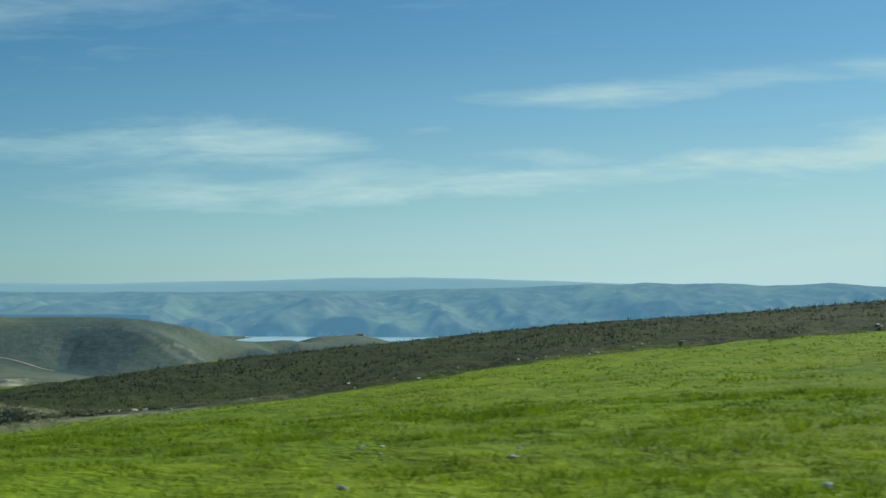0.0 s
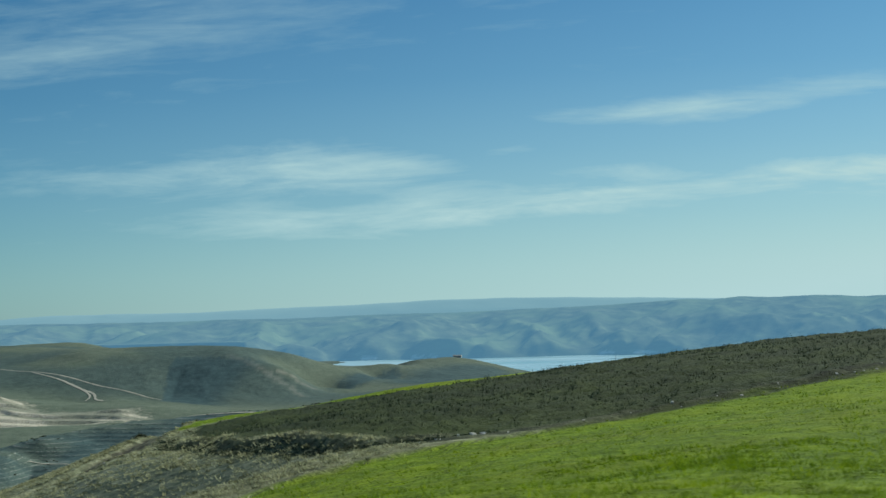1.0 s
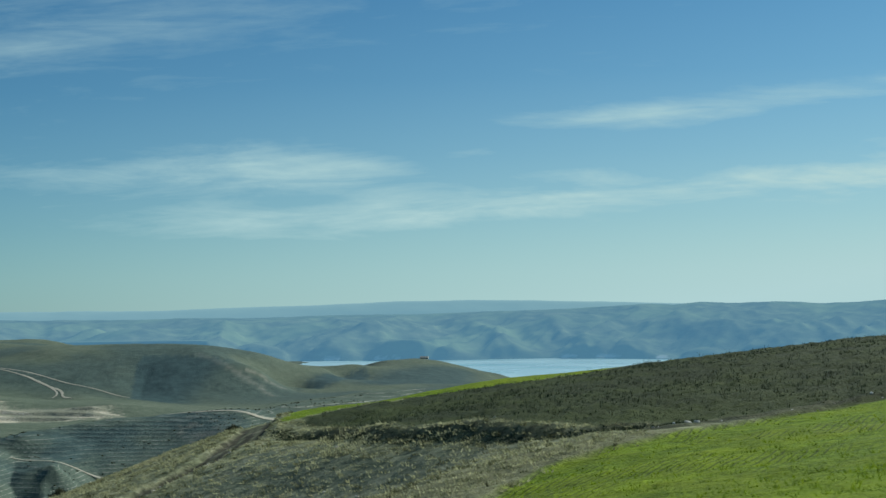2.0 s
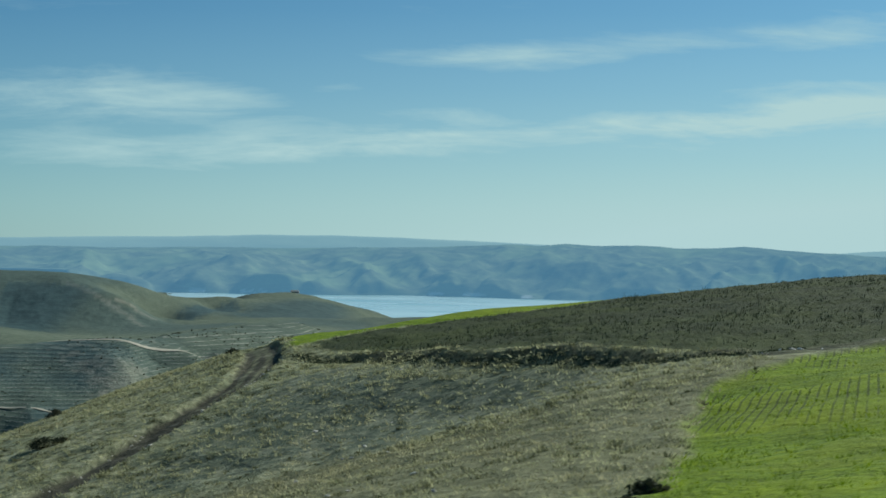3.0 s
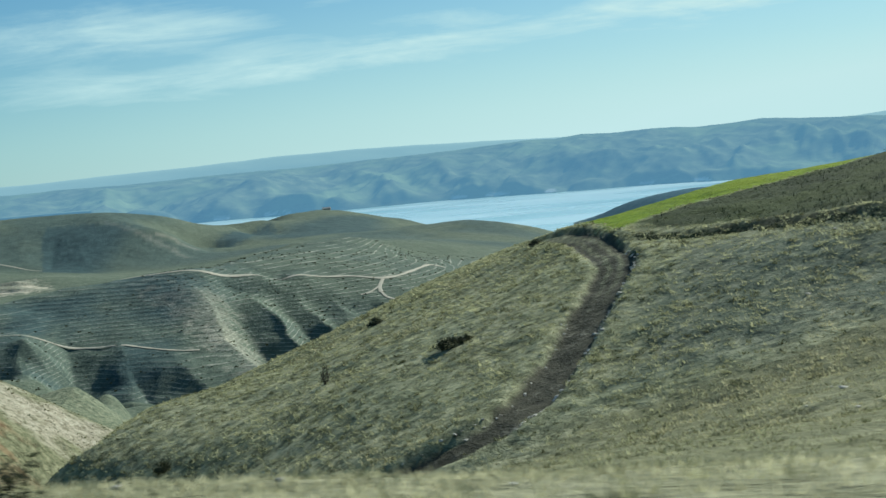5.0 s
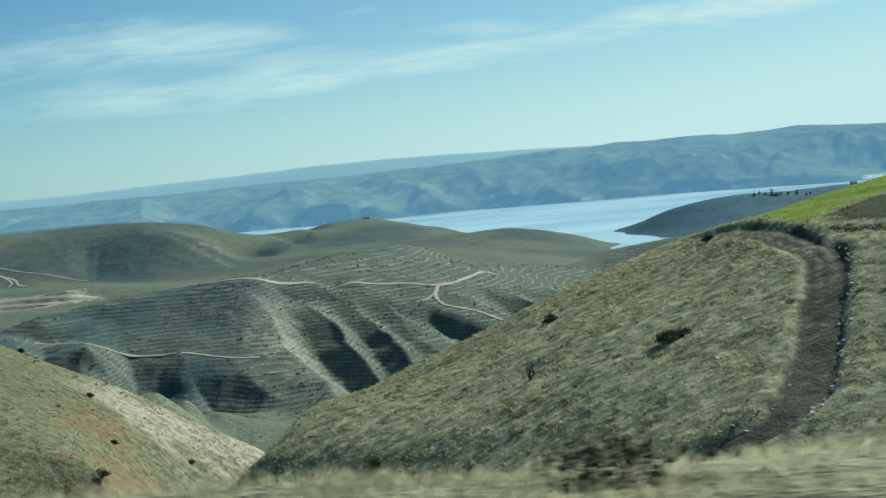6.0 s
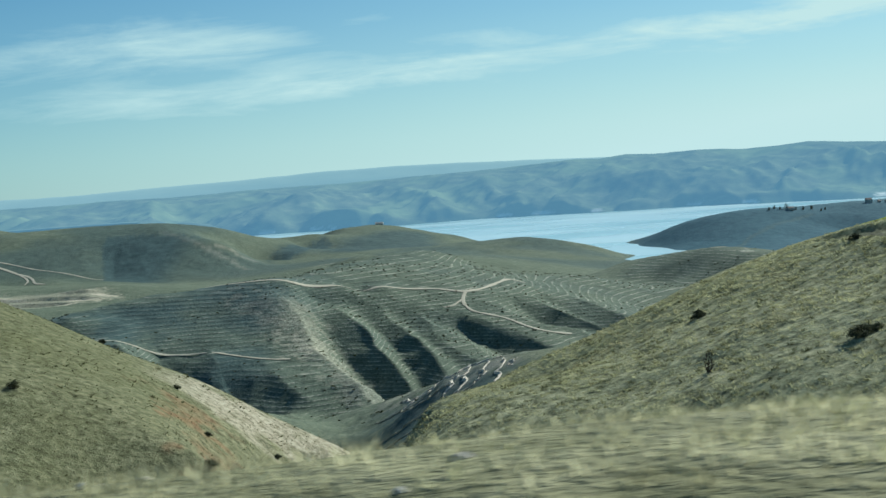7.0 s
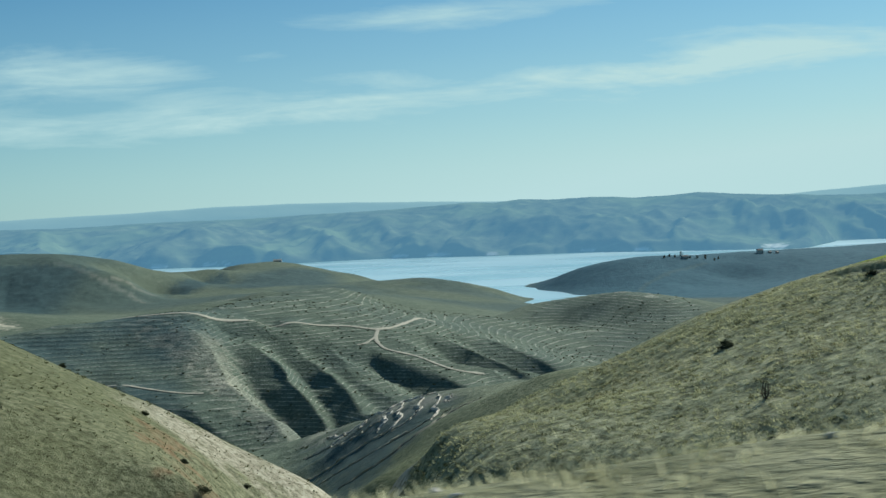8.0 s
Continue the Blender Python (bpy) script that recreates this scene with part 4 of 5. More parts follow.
def blades(places, count, tall, wide, lean, spread, rng, vary=0.5, plain=False):
    """Tufts of narrow bent blades: a triangle on a short quad each, several to a place. Returns vertices and triangles."""
    n = len(places)
    base = np.repeat(places, count, 0)
    m = n * count
    ang = rng.uniform(0, 2 * np.pi, m)
    off = rng.uniform(0, 1, m) ** 0.7 * np.repeat(spread, count)
    base = base + np.stack([np.cos(ang) * off, np.sin(ang) * off, np.full(m, -0.03)], -1)
    h = np.repeat(tall, count) * rng.uniform(1 - vary, 1 + vary * 0.5, m)
    w = np.repeat(wide, count) * rng.uniform(0.7, 1.3, m) * 0.5
    face = rng.uniform(0, 2 * np.pi, m)
    side = np.stack([np.cos(face), np.sin(face), np.zeros(m)], -1)
    out = np.stack([np.cos(ang), np.sin(ang), np.zeros(m)], -1) * (h * lean * rng.uniform(0.4, 1.2, m))[:, None]
    up = np.stack([np.zeros(m), np.zeros(m), h], -1)
    a, b = base - side * w[:, None], base + side * w[:, None]
    if plain:
        verts = np.stack([a, b, base + out + up], 1).reshape(-1, 3)
        return verts, np.arange(m * 3).reshape(-1, 3)
    c = base + out * 0.35 + up * 0.6 - side * w[:, None] * 0.8
    d = base + out * 0.35 + up * 0.6 + side * w[:, None] * 0.8
    t = base + out + up
    verts = np.stack([a, b, c, d, t], 1).reshape(-1, 3)
    k = np.arange(m)[:, None] * 5
    tris = np.concatenate([k + [0, 1, 3], k + [0, 3, 2], k + [2, 3, 4]], 1).reshape(-1, 3)
    return verts, tris


def scatter(n, box, rng, density):
    """Random places in a plan box, kept by a density of 0 to 1, on the ground."""
    x, y = rng.uniform(box[0], box[1], n), rng.uniform(box[2], box[3], n)
    keep = rng.uniform(0, 1, n) < density(x, y)
    x, y = x[keep], y[keep]
    return np.stack([x, y, at_ground(x, y)], -1)


def leaf_material(name, dark, mid, light, glow=0.35, rough=0.8, clump=0.75):
    """Thin leaves or straw that let light through, each blade a little different."""
    m = bpy.data.materials.new(name)
    m.use_nodes = True
    nt = m.node_tree
    b = nt.nodes["Principled BSDF"]
    b.inputs["Roughness"].default_value = rough
    b.inputs["Specular IOR Level"].default_value = 0.2
    isl = nt.nodes.new("ShaderNodeNewGeometry")
    patch = noise_node(nt, scaled(nt, isl.outputs["Position"], clump, clump, clump), 1.0, 5, 0.65)
    fac = math_node(nt, "ADD", math_node(nt, "MULTIPLY", isl.outputs["Random Per Island"], 0.22), math_node(nt, "MULTIPLY", patch, 0.78))
    col = ramp(nt, fac, (0.34, dark), (0.5, mid), (0.66, light))
    nt.links.new(col, b.inputs["Base Color"])
    tr = nt.nodes.new("ShaderNodeBsdfTranslucent")
    nt.links.new(col, tr.inputs["Color"])
    mx = nt.nodes.new("ShaderNodeMixShader")
    mx.inputs[0].default_value = glow
    nt.links.new(b.outputs[0], mx.inputs[1]), nt.links.new(tr.outputs[0], mx.inputs[2])
    nt.links.new(mx.outputs[0], nt.nodes["Material Output"].inputs["Surface"])
    return m


def stone_material():
    m, nt, b = material("pale_limestone", 0.85, 0.3)
    pos = position(nt)
    fine = noise_node(nt, scaled(nt, pos, 6, 6, 6), 1.0, 6, 0.65)
    rnd = nt.nodes.new("ShaderNodeObjectInfo").outputs["Random"]
    col = ramp(nt, fine, (0.3, (0.34, 0.32, 0.27)), (0.55, (0.58, 0.55, 0.48)), (0.75, (0.74, 0.71, 0.64)))
    col = mix_col(nt, math_node(nt, "MULTIPLY", rnd, 0.4), col, (0.38, 0.34, 0.27))
    nt.links.new(col, b.inputs["Base Color"])
    bump(nt, b, fine, 0.6, 0.05)
    return m


def bark_material():
    m, nt, b = material("grey_bark", 0.9, 0.2)
    col = ramp(nt, noise_node(nt, scaled(nt, position(nt), 12, 12, 3), 1.0, 4, 0.6), (0.3, (0.035, 0.028, 0.022)), (0.7, (0.11, 0.09, 0.07)))
    nt.links.new(col, b.inputs["Base Color"])
    return m


def plain_material(name, rgb, rough=0.8):
    m, nt, b = material(name, rough, 0.3)
    n = noise_node(nt, scaled(nt, position(nt), 1.5, 1.5, 1.5), 1.0, 4, 0.6)
    nt.links.new(mix_col(nt, math_node(nt, "MULTIPLY", n, 0.5), rgb, tuple(v * 0.6 for v in rgb)), b.inputs["Base Color"])
    return m


M_STRAW = leaf_material("dry_straw", (0.16, 0.158, 0.082), (0.34, 0.332, 0.19), (0.54, 0.51, 0.32), 0.55)
M_SAGE = leaf_material("grey_green_steppe_grass", (0.125, 0.132, 0.068), (0.31, 0.315, 0.175), (0.49, 0.485, 0.285), 0.6)
M_TAN = leaf_material("tan_hill_grass", (0.055, 0.058, 0.028), (0.12, 0.122, 0.060), (0.20, 0.195, 0.10), 0.35, clump=0.4)
M_WHEAT = leaf_material("young_wheat", (0.048, 0.078, 0.004), (0.15, 0.235, 0.006), (0.30, 0.385, 0.012), 0.42)
M_VERGE = leaf_material("bleached_verge_straw", (0.22, 0.215, 0.125), (0.46, 0.445, 0.28), (0.66, 0.63, 0.42), 0.55)
M_HERB = leaf_material("olive_herbs", (0.055, 0.062, 0.031), (0.125, 0.132, 0.068), (0.21, 0.21, 0.112), 0.5)
M_WEED = leaf_material("dark_weeds", (0.012, 0.022, 0.014), (0.040, 0.058, 0.034), (0.12, 0.13, 0.07), 0.25)
M_LEAF = leaf_material("thorn_leaves", (0.020, 0.026, 0.016), (0.052, 0.062, 0.034), (0.11, 0.118, 0.062), 0.25)
M_STONE, M_BARK = stone_material(), bark_material()
M_WALL, M_ROOF = plain_material("pale_render", (0.55, 0.52, 0.46)), plain_material("weathered_roof", (0.21, 0.17, 0.15))


# ======================================================= grass and crops (stuff)
def build_grass():
    rng = np.random.default_rng(11)

    def open_slope(x, y):
        crops = np.maximum(inside(x, y, GREEN), np.maximum(inside(x, y, PLOUGH), inside(x, y, STRIP)))
        free = (crops < 0.2) & (along(x, y, TRACK)[0] > 2.1) & (along(x, y, ROAD)[0] > 4.2)
        return free * (0.55 + 0.45 * np.clip(fbm(x / 5, y / 5, 3, 7) + 0.4, 0, 1))

    # verge beside the road: tall pale straw, close to the camera
    p = scatter(52000, (-80, 30, 5, 18), rng, lambda x, y: open_slope(x, y) * (0.25 + 0.75 * np.clip(fbm(x / 2.2, y / 2.2, 3, 8) * 1.2 + 0.45, 0, 1)))
    n = len(p)
    v, f = blades(p, 6, rng.uniform(0.04, 0.13, n) * (0.6 + 0.5 * (p[:, 1] > 9)) * np.where(fbm(p[:, 0] / 3, p[:, 1] / 3, 2, 12) > 0.45, 1.35, 1), np.full(n, 0.018), np.full(n * 6, 0.6), np.full(n, 0.16), rng)
    tagged(grow("verge_grass", v, f, M_VERGE), "pale dry straw grass on the road verge", "grass", kind="stuff")
    p = scatter(5200, (-80, 30, 5, 20), rng, lambda x, y: open_slope(x, y) * np.clip(fbm(x / 1.6, y / 1.6, 3, 98) * 1.8, 0, 1))
    n = len(p)
    v, f = blades(p, 8, rng.uniform(0.06, 0.18, n), np.full(n, 0.02), np.full(n * 8, 0.8), np.full(n, 0.2), rng)
    tagged(grow("verge_weeds", v, f, M_SAGE), "grey-green low weeds among the verge straw", "weeds", kind="stuff")
    # near bank and far slope: low tussocks
    p = scatter(98000, (-62, 40, 18, 160), rng, lambda x, y: open_slope(x, y) * (0.35 + 0.65 * np.clip(fbm(x / 4, y / 4, 3, 18) * 1.4 + 0.4, 0, 1)))
    n = len(p)
    size = rng.uniform(0.05, 0.16, n) * (1 + 0.25 * (p[:, 1] > 60)) * np.where(rng.uniform(0, 1, n) < 0.15, 1.5, 1)
    v, f = blades(p, 10, size, 0.025 + p[:, 1] * 0.0006, np.full(n * 10, 0.9), 0.14 + size * 1.3, rng, 0.4, True)
    straw = np.repeat(fbm(p[:, 0] / 14, p[:, 1] / 14, 3, 19) + 0.55 * (p[:, 1] < np.interp(p[:, 0], [-20, -4, 3, 12, 22, 42], [60, 75, 76.5, 76, 73.5, 76])) - 0.12 + rng.uniform(-0.3, 0.3, n) > 0.42 + 0.3 * (p[:, 1] > 80), 10)
    tagged(grow("slope_grass", v, f[straw], M_STRAW), "dry tussock grass on the hillside", "grass", kind="stuff")
    tagged(grow("steppe_grass", v, f[~straw], M_SAGE), "grey-green tussocks on the hillside", "grass", kind="stuff")
    p = scatter(9000, (-14, 36, 18, 78), rng, lambda x, y: open_slope(x, y) * np.clip(fbm(x / 3, y / 3, 3, 65) * 1.6 + 0.1, 0, 1))
    n = len(p)
    size = rng.uniform(0.04, 0.13, n)
    v, f = blades(p, 9, size, 0.02 + p[:, 1] * 0.0006, np.full(n * 9, 1.4), 0.16 + size * 1.6, rng, 0.4, True)
    tagged(grow("bank_scrub", v, f, M_HERB), "dark low thistles and weeds on the dry bank", "weeds", kind="stuff")
    # separate darker tussocks on the far slope and the dry bank
    p = scatter(11000, (-58, 40, 20, 160), rng, lambda x, y: open_slope(x, y) * np.clip(0.25 + 1.1 * fbm(x / 3.2, y / 3.2, 3, 67), 0.03, 1))
    n = len(p)
    size = rng.uniform(0.10, 0.30, n) * np.clip(0.5 + p[:, 1] / 130, 0.5, 1.1)
    v, f = blades(p, 14, size, 0.03 + p[:, 1] * 0.0006, np.full(n * 14, 0.7), size * 1.1, rng, 0.35, True)
    tagged(grow("tussocks", v, f, M_HERB), "darker olive tussocks standing out of the dry grass", "grass", kind="stuff")
    # the hill across the hollow
    p = scatter(10000, (-150, -62, 90, 275), rng, lambda x, y: 0.35 + 0.65 * np.clip(fbm(x / 7, y / 7, 3, 28) + 0.4, 0, 1))
    n = len(p)
    size = rng.uniform(0.08, 0.26, n)
    v, f = blades(p, 4, size, np.full(n, 0.11), np.full(n * 4, 0.9), 0.2 + size * 0.5, rng)
    tagged(grow("hill_grass", v, f, M_TAN), "sparse tussocks on the facing hill", "grass", kind="stuff")
    # dark dots of scrub along the pale edge of the facing hill
    p = scatter(300, (-112, -62, 175, 236), rng, lambda x, y: np.clip(0.3 + 0.8 * fbm(x / 6, y / 6, 2, 29), 0.05, 1))
    n = len(p)
    size = rng.uniform(0.12, 0.42, n)
    v, f = blades(p, 9, size, np.full(n, 0.16), np.full(n * 9, 0.8), size * 0.9, rng)
    tagged(grow("hill_scrub", v, f, M_HERB), "dark low scrub dotted over the facing hill", "scrub", kind="stuff")
    # young wheat
    p = scatter(70000, (27, 128, 7, 101), rng, lambda x, y: (inside(x, y, GREEN) > 0.1) * np.clip(1.25 - y / 75, 0.2, 1) * np.where((y > 42) & (x < 60), 0.45, 1) * np.clip(0.75 + 0.7 * fbm(x / 3, y / 3, 3, 38), 0.15, 1))
    p = np.concatenate([p, scatter(34000, (50, 92, 12, 46), rng, lambda x, y: np.clip(0.55 + 0.9 * fbm(x / 2.4, y / 2.4, 3, 40), 0.1, 1))])
    n = len(p)
    size = rng.uniform(0.07, 0.19, n) * np.clip(1.0 + 0.5 * fbm(p[:, 0] / 2, p[:, 1] / 2, 2, 39), 0.6, 1.6)
    v, f = blades(p, 5, size, 0.012 + p[:, 1] * 0.0006, np.full(n * 5, 0.75), 0.10 + p[:, 1] * 0.0022, rng, 0.5, True)
    tagged(grow("wheat_crop", v, f, M_WHEAT), "short bright green winter wheat in the field", "crop", kind="stuff")
    # weeds and stalks on the ploughed land
    p = scatter(20000, (8, 140, 82, 170), rng, lambda x, y: (inside(x, y, PLOUGH) > 0.1) * np.clip(0.5 + fbm(x / 6, y / 6, 3, 48), 0.1, 1))
    n = len(p)
    size = rng.uniform(0.10, 0.36, n) * np.where(rng.uniform(0, 1, n) < 0.05, 1.9, 1)
    v, f = blades(p, 4, size, np.full(n, 0.04), np.full(n * 4, 0.35), 0.06 + size * 0.4, rng)
    tagged(grow("field_weeds", v, f, M_WEED), "withered weeds and stalks on the ploughed field", "weeds", kind="stuff")
    x = rng.uniform(30, 150, 150)
    y = np.interp(x, [10, 25, 50, 80, 150], [134, 146, 157, 163, 166]) + rng.uniform(-14, 2, 150)
    p = np.stack([x, y, at_ground(x, y)], -1)
    v, f = blades(p, 3, rng.uniform(0.2, 0.6, 150), np.full(150, 0.05), np.full(450, 0.25), np.full(150, 0.12), rng)
    tagged(grow("dead_stalks", v, f, M_WEED), "thin dead stalks standing along the field's crest", "weeds", kind="stuff")
    # overgrown field bank
    k = rng.uniform(0, 1, 1500) * (len(BANK) - 1.001)
    i = k.astype(int)
    q = np.array(BANK, float)
    xy = q[i] + (q[i + 1] - q[i]) * (k - i)[:, None] + rng.normal(0, 0.4, (1500, 2)) + np.array([-0.5, -0.7])
    p = np.stack([xy[:, 0], xy[:, 1], at_ground(xy[:, 0], xy[:, 1])], -1)
    v, f = blades(p, 6, rng.uniform(0.06, 0.19, 1500), np.full(1500, 0.07), np.full(1500 * 6, 0.6), np.full(1500, 0.25), rng)
    tagged(grow("bank_weeds", v, f, M_WEED), "dark weeds along the field bank", "weeds", kind="stuff")
    # low scrub dotted over the terraces and valley sides
    p = scatter(7000, (-330, 160, 420, 1080), rng, lambda x, y: np.clip(0.4 + 1.2 * fbm(x / 60, y / 60, 3, 58), 0.05, 1))
    n = len(p)
    size = rng.uniform(0.25, 0.85, n) ** 1.3
    v, f = blades(p, 7, size, np.full(n, 0.5), np.full(n * 7, 0.9), size * 0.8, rng)
    tagged(grow("valley_scrub", v, f, M_LEAF), "dark low scrub dotted over the terraces", "scrub", kind="stuff")


def rock_mesh(seed, rough=0.28):
    """A worn angular stone of unit size."""
    bm = bmesh.new()
    bmesh.ops.create_icosphere(bm, subdivisions=2, radius=0.5)
    for v in bm.verts:
        q = v.co * 2.2 + Vector((seed * 3.1, seed * 1.7, 0))
        v.co *= 1 + rough * noise.noise(q) * 2
        v.co = Vector((round(v.co.x * 5) / 5 * 0.35 + v.co.x * 0.65, round(v.co.y * 5) / 5 * 0.35 + v.co.y * 0.65, v.co.z * 0.72))
    me = bpy.data.meshes.new("stone")
    bm.to_mesh(me)
    bm.free()
    me.materials.append(M_STONE)
    return me


def build_stones():
    rng = np.random.default_rng(5)
    kinds = [rock_mesh(k) for k in range(6)]

    def lay(xy, sizes, label, group):
        z = at_ground(xy[:, 0], xy[:, 1])
        for (x, y), h, s in zip(xy, z, sizes):
            ob = new("stone", kinds[int(rng.integers(0, 6))])
            ob.location = (x, y, h + s * 0.12)
            ob.rotation_euler = (rng.uniform(-0.3, 0.3), rng.uniform(-0.3, 0.3), rng.uniform(0, 6.28))
            ob.scale = (s * rng.uniform(0.8, 1.5), s * rng.uniform(0.7, 1.2), s * rng.uniform(0.55, 0.9))
            tagged(ob, label, "stone", group)

    def beside(line, n, aside, jitter):
        q = np.array(line, float)
        k = np.sort(rng.uniform(0, len(q) - 1.001, n))
        i = k.astype(int)
        e = q[i + 1] - q[i]
        normal = np.stack([-e[:, 1], e[:, 0]], -1) / np.hypot(*e.T)[:, None]
        return q[i] + e * (k - i)[:, None] + normal * aside + rng.normal(0, jitter, (n, 2))

    border = [(39, 78.6), (52, 86), (68, 94), (79, 98), (90, 101.4), (130, 109)]
    lay(beside(border, 56, 0.2, 0.35), rng.uniform(0.12, 0.45, 56) ** 1.4, "pale limestone cleared to the field's edge", "field edge stones")
    lay(beside(TRACK[5:13], 90, -1.75, 0.25), rng.uniform(0.08, 0.34, 90), "pale stone along the dirt track", "track stones")
    lay(beside(TRACK[2:10], 60, 1.7, 0.25), rng.uniform(0.07, 0.26, 60), "pale stone along the dirt track", "track stones")
    xy = np.stack([rng.uniform(-60, 18, 90), rng.uniform(7.5, 13, 90)], -1)
    lay(xy, rng.uniform(0.03, 0.10, 90), "whitish stone lying in the verge grass", "verge stones")
    xy = np.stack([rng.uniform(4, 30, 30), rng.uniform(40, 100, 30)], -1)
    lay(xy, rng.uniform(0.10, 0.32, 30), "pale stone lying on the dry slope", "slope stones")
    xy = np.stack([rng.uniform(64, 74, 22), rng.uniform(14, 32, 22)], -1)
    lay(xy, rng.uniform(0.06, 0.19, 22), "grey stone lying in the green wheat", "wheat stones")


def tapered(bm, a, b, ra, rb, sides=6):
    a, b = Vector(a), Vector(b)
    axis = (b - a).normalized()
    u = axis.orthogonal().normalized()
    w = axis.cross(u)
    rings = []
    for p, r in ((a, ra), (b, rb)):
        rings.append([bm.verts.new(p + (u * math.cos(k * 6.2832 / sides) + w * math.sin(k * 6.2832 / sides)) * r) for k in range(sides)])
    for k in range(sides):
        bm.faces.new((rings[0][k], rings[0][(k + 1) % sides], rings[1][(k + 1) % sides], rings[1][k]))
    bm.faces.new(rings[1])


def shrub(name, x, y, tall, wide, label, category, group, seed, stem=0.25, leaves=900, leaf=0.10):
    """A thorn bush or small tree: forked stems under an uneven crown of small leaves with gaps."""
    rng = np.random.default_rng(seed)
    base = new(name)
    base.location = (x, y, float(at_ground([x], [y])[0]) - 0.05)
    tagged(base, label, category, group)
    bm = bmesh.new()
    tips = []
    for k in range(6):
        a = rng.uniform(0, 6.28)
        mid = Vector((math.cos(a) * wide * 0.2, math.sin(a) * wide * 0.2, tall * (stem + 0.1)))
        tapered(bm, (rng.normal(0, 0.04) * wide, rng.normal(0, 0.04) * wide, 0), mid, tall * 0.03, tall * 0.018)
        for _ in range(4):
            b = a + rng.normal(0, 0.8)
            up = rng.uniform(0.05, 1.0)
            r = wide * 0.5 * math.sqrt(max(0.0, 1 - up * up)) * rng.uniform(0.5, 0.95)
            tip = Vector((math.cos(b) * r, math.sin(b) * r, tall * (stem + (1 - stem) * up * rng.uniform(0.75, 1.0))))
            tapered(bm, mid, tip, tall * 0.014, tall * 0.005, 5)
            tips.append(tip)
    part("stems", bm, M_BARK, base, "bare grey stems")
    tips = np.array([tuple(t) for t in tips])
    c = tips[rng.integers(0, len(tips), leaves)] + rng.normal(0, 1, (leaves, 3)) * np.array([wide * 0.11, wide * 0.11, tall * 0.12])
    c[:, 2] = np.where(c[:, 2] < tall * stem * 0.4, tall * stem * 0.4 + abs(c[:, 2]) * 0.4, c[:, 2])
    a, b = rng.normal(0, 1, (leaves, 3)), rng.normal(0, 1, (leaves, 3))
    a, b = a / np.linalg.norm(a, axis=1)[:, None] * leaf, b / np.linalg.norm(b, axis=1)[:, None] * leaf
    v = np.stack([c - a, c + b * 0.6, c + a, c - b * 0.6], 1).reshape(-1, 3)
    grow("crown", v, np.arange(leaves * 4).reshape(-1, 4), M_LEAF, base)
    return base


def build_shrubs():
    spots = [(-11.6, 105.2, 0.8, 2.1), (-10.4, 105.8, 0.55, 1.3), (-20.2, 134.8, 0.75, 1.7), (-35.7, 105.7, 0.9, 1.5), (-79.4, 214.3, 0.6, 1.3), (-105.2, 171.9, 1.2, 1.9), (-78.8, 167.8, 1.2, 2.2), (-70.5, 172, 0.8, 1.4),
             (27.0, 29, 0.26, 0.7), (26.2, 26.5, 0.2, 0.5),
             (-86, 196, 0.6, 1.4), (-95, 214, 0.6, 1.3), (-112, 230, 0.7, 1.3), (-3, 141, 0.5, 1.3)]
    for k, (x, y, tall, wide) in enumerate(spots):
        shrub("shrub", x, y, tall, wide, "dark rounded thorn shrub in dry grass", "shrub", "thorn shrubs", 100 + k, 0.04, 1000, 0.09)
    shrub("small_tree", -22.6, 111.1, 2.2, 1.5, "thin dark leafless young tree on the slope", "tree", "", 140, 0.12, 130, 0.06)
    # grey bushes on the verge
    for k, (x, y, tall, wide) in enumerate([(-27.5, 9.5, 0.5, 0.9), (-33.2, 10.4, 0.45, 0.8), (-22.0, 10.6, 0.4, 0.8), (-12, 11.5, 0.4, 1.0), (-18, 9, 0.35, 0.8)]):
        shrub("verge_bush", x, y, tall, wide, "low grey-brown bush in the verge grass", "bush", "verge bushes", 160 + k, 0.1, 420, 0.035)


def house(name, x, y, long, deep, tall, label, turn=0.0, roof=M_ROOF, note="weathered red roof"):
    base = new(name)
    base.matrix_world = Matrix.Translation((x, y, float(at_ground([x], [y])[0]) - 0.3)) @ Matrix.Rotation(turn, 4, "Z")
    tagged(base, label, "house")
    bm = bmesh.new()
    bmesh.ops.create_cube(bm, size=1.0, matrix=Matrix.Translation((0, 0, tall / 2)) @ Matrix.Diagonal((long, deep, tall, 1)))
    part("wall", bm, M_WALL, base)
    bm = bmesh.new()
    e = 0.4
    a = [bm.verts.new((sx * (long / 2 + e), sy * (deep / 2 + e), tall)) for sx, sy in ((-1, -1), (1, -1), (1, 1), (-1, 1))]
    r = [bm.verts.new((sx * long / 2, 0, tall + deep * 0.35)) for sx in (-1, 1)]
    for q in ((a[0], a[1], r[1], r[0]), (a[2], a[3], r[0], r[1]), (a[1], a[2], r[1]), (a[3], a[0], r[0]), (a[3], a[2], a[1], a[0])):
        bm.faces.new(q)
    part("roof", bm, roof, base, note)
    for k in (-0.3, 0.0, 0.3):
        bm = bmesh.new()
        bmesh.ops.create_cube(bm, size=1.0, matrix=Matrix.Translation((k * long, -deep / 2 - 0.02, tall * 0.5)) @ Matrix.Diagonal((long * 0.1, 0.08, tall * 0.35, 1)))
        part("window", bm, M_BARK, base, "dark window")
    return base


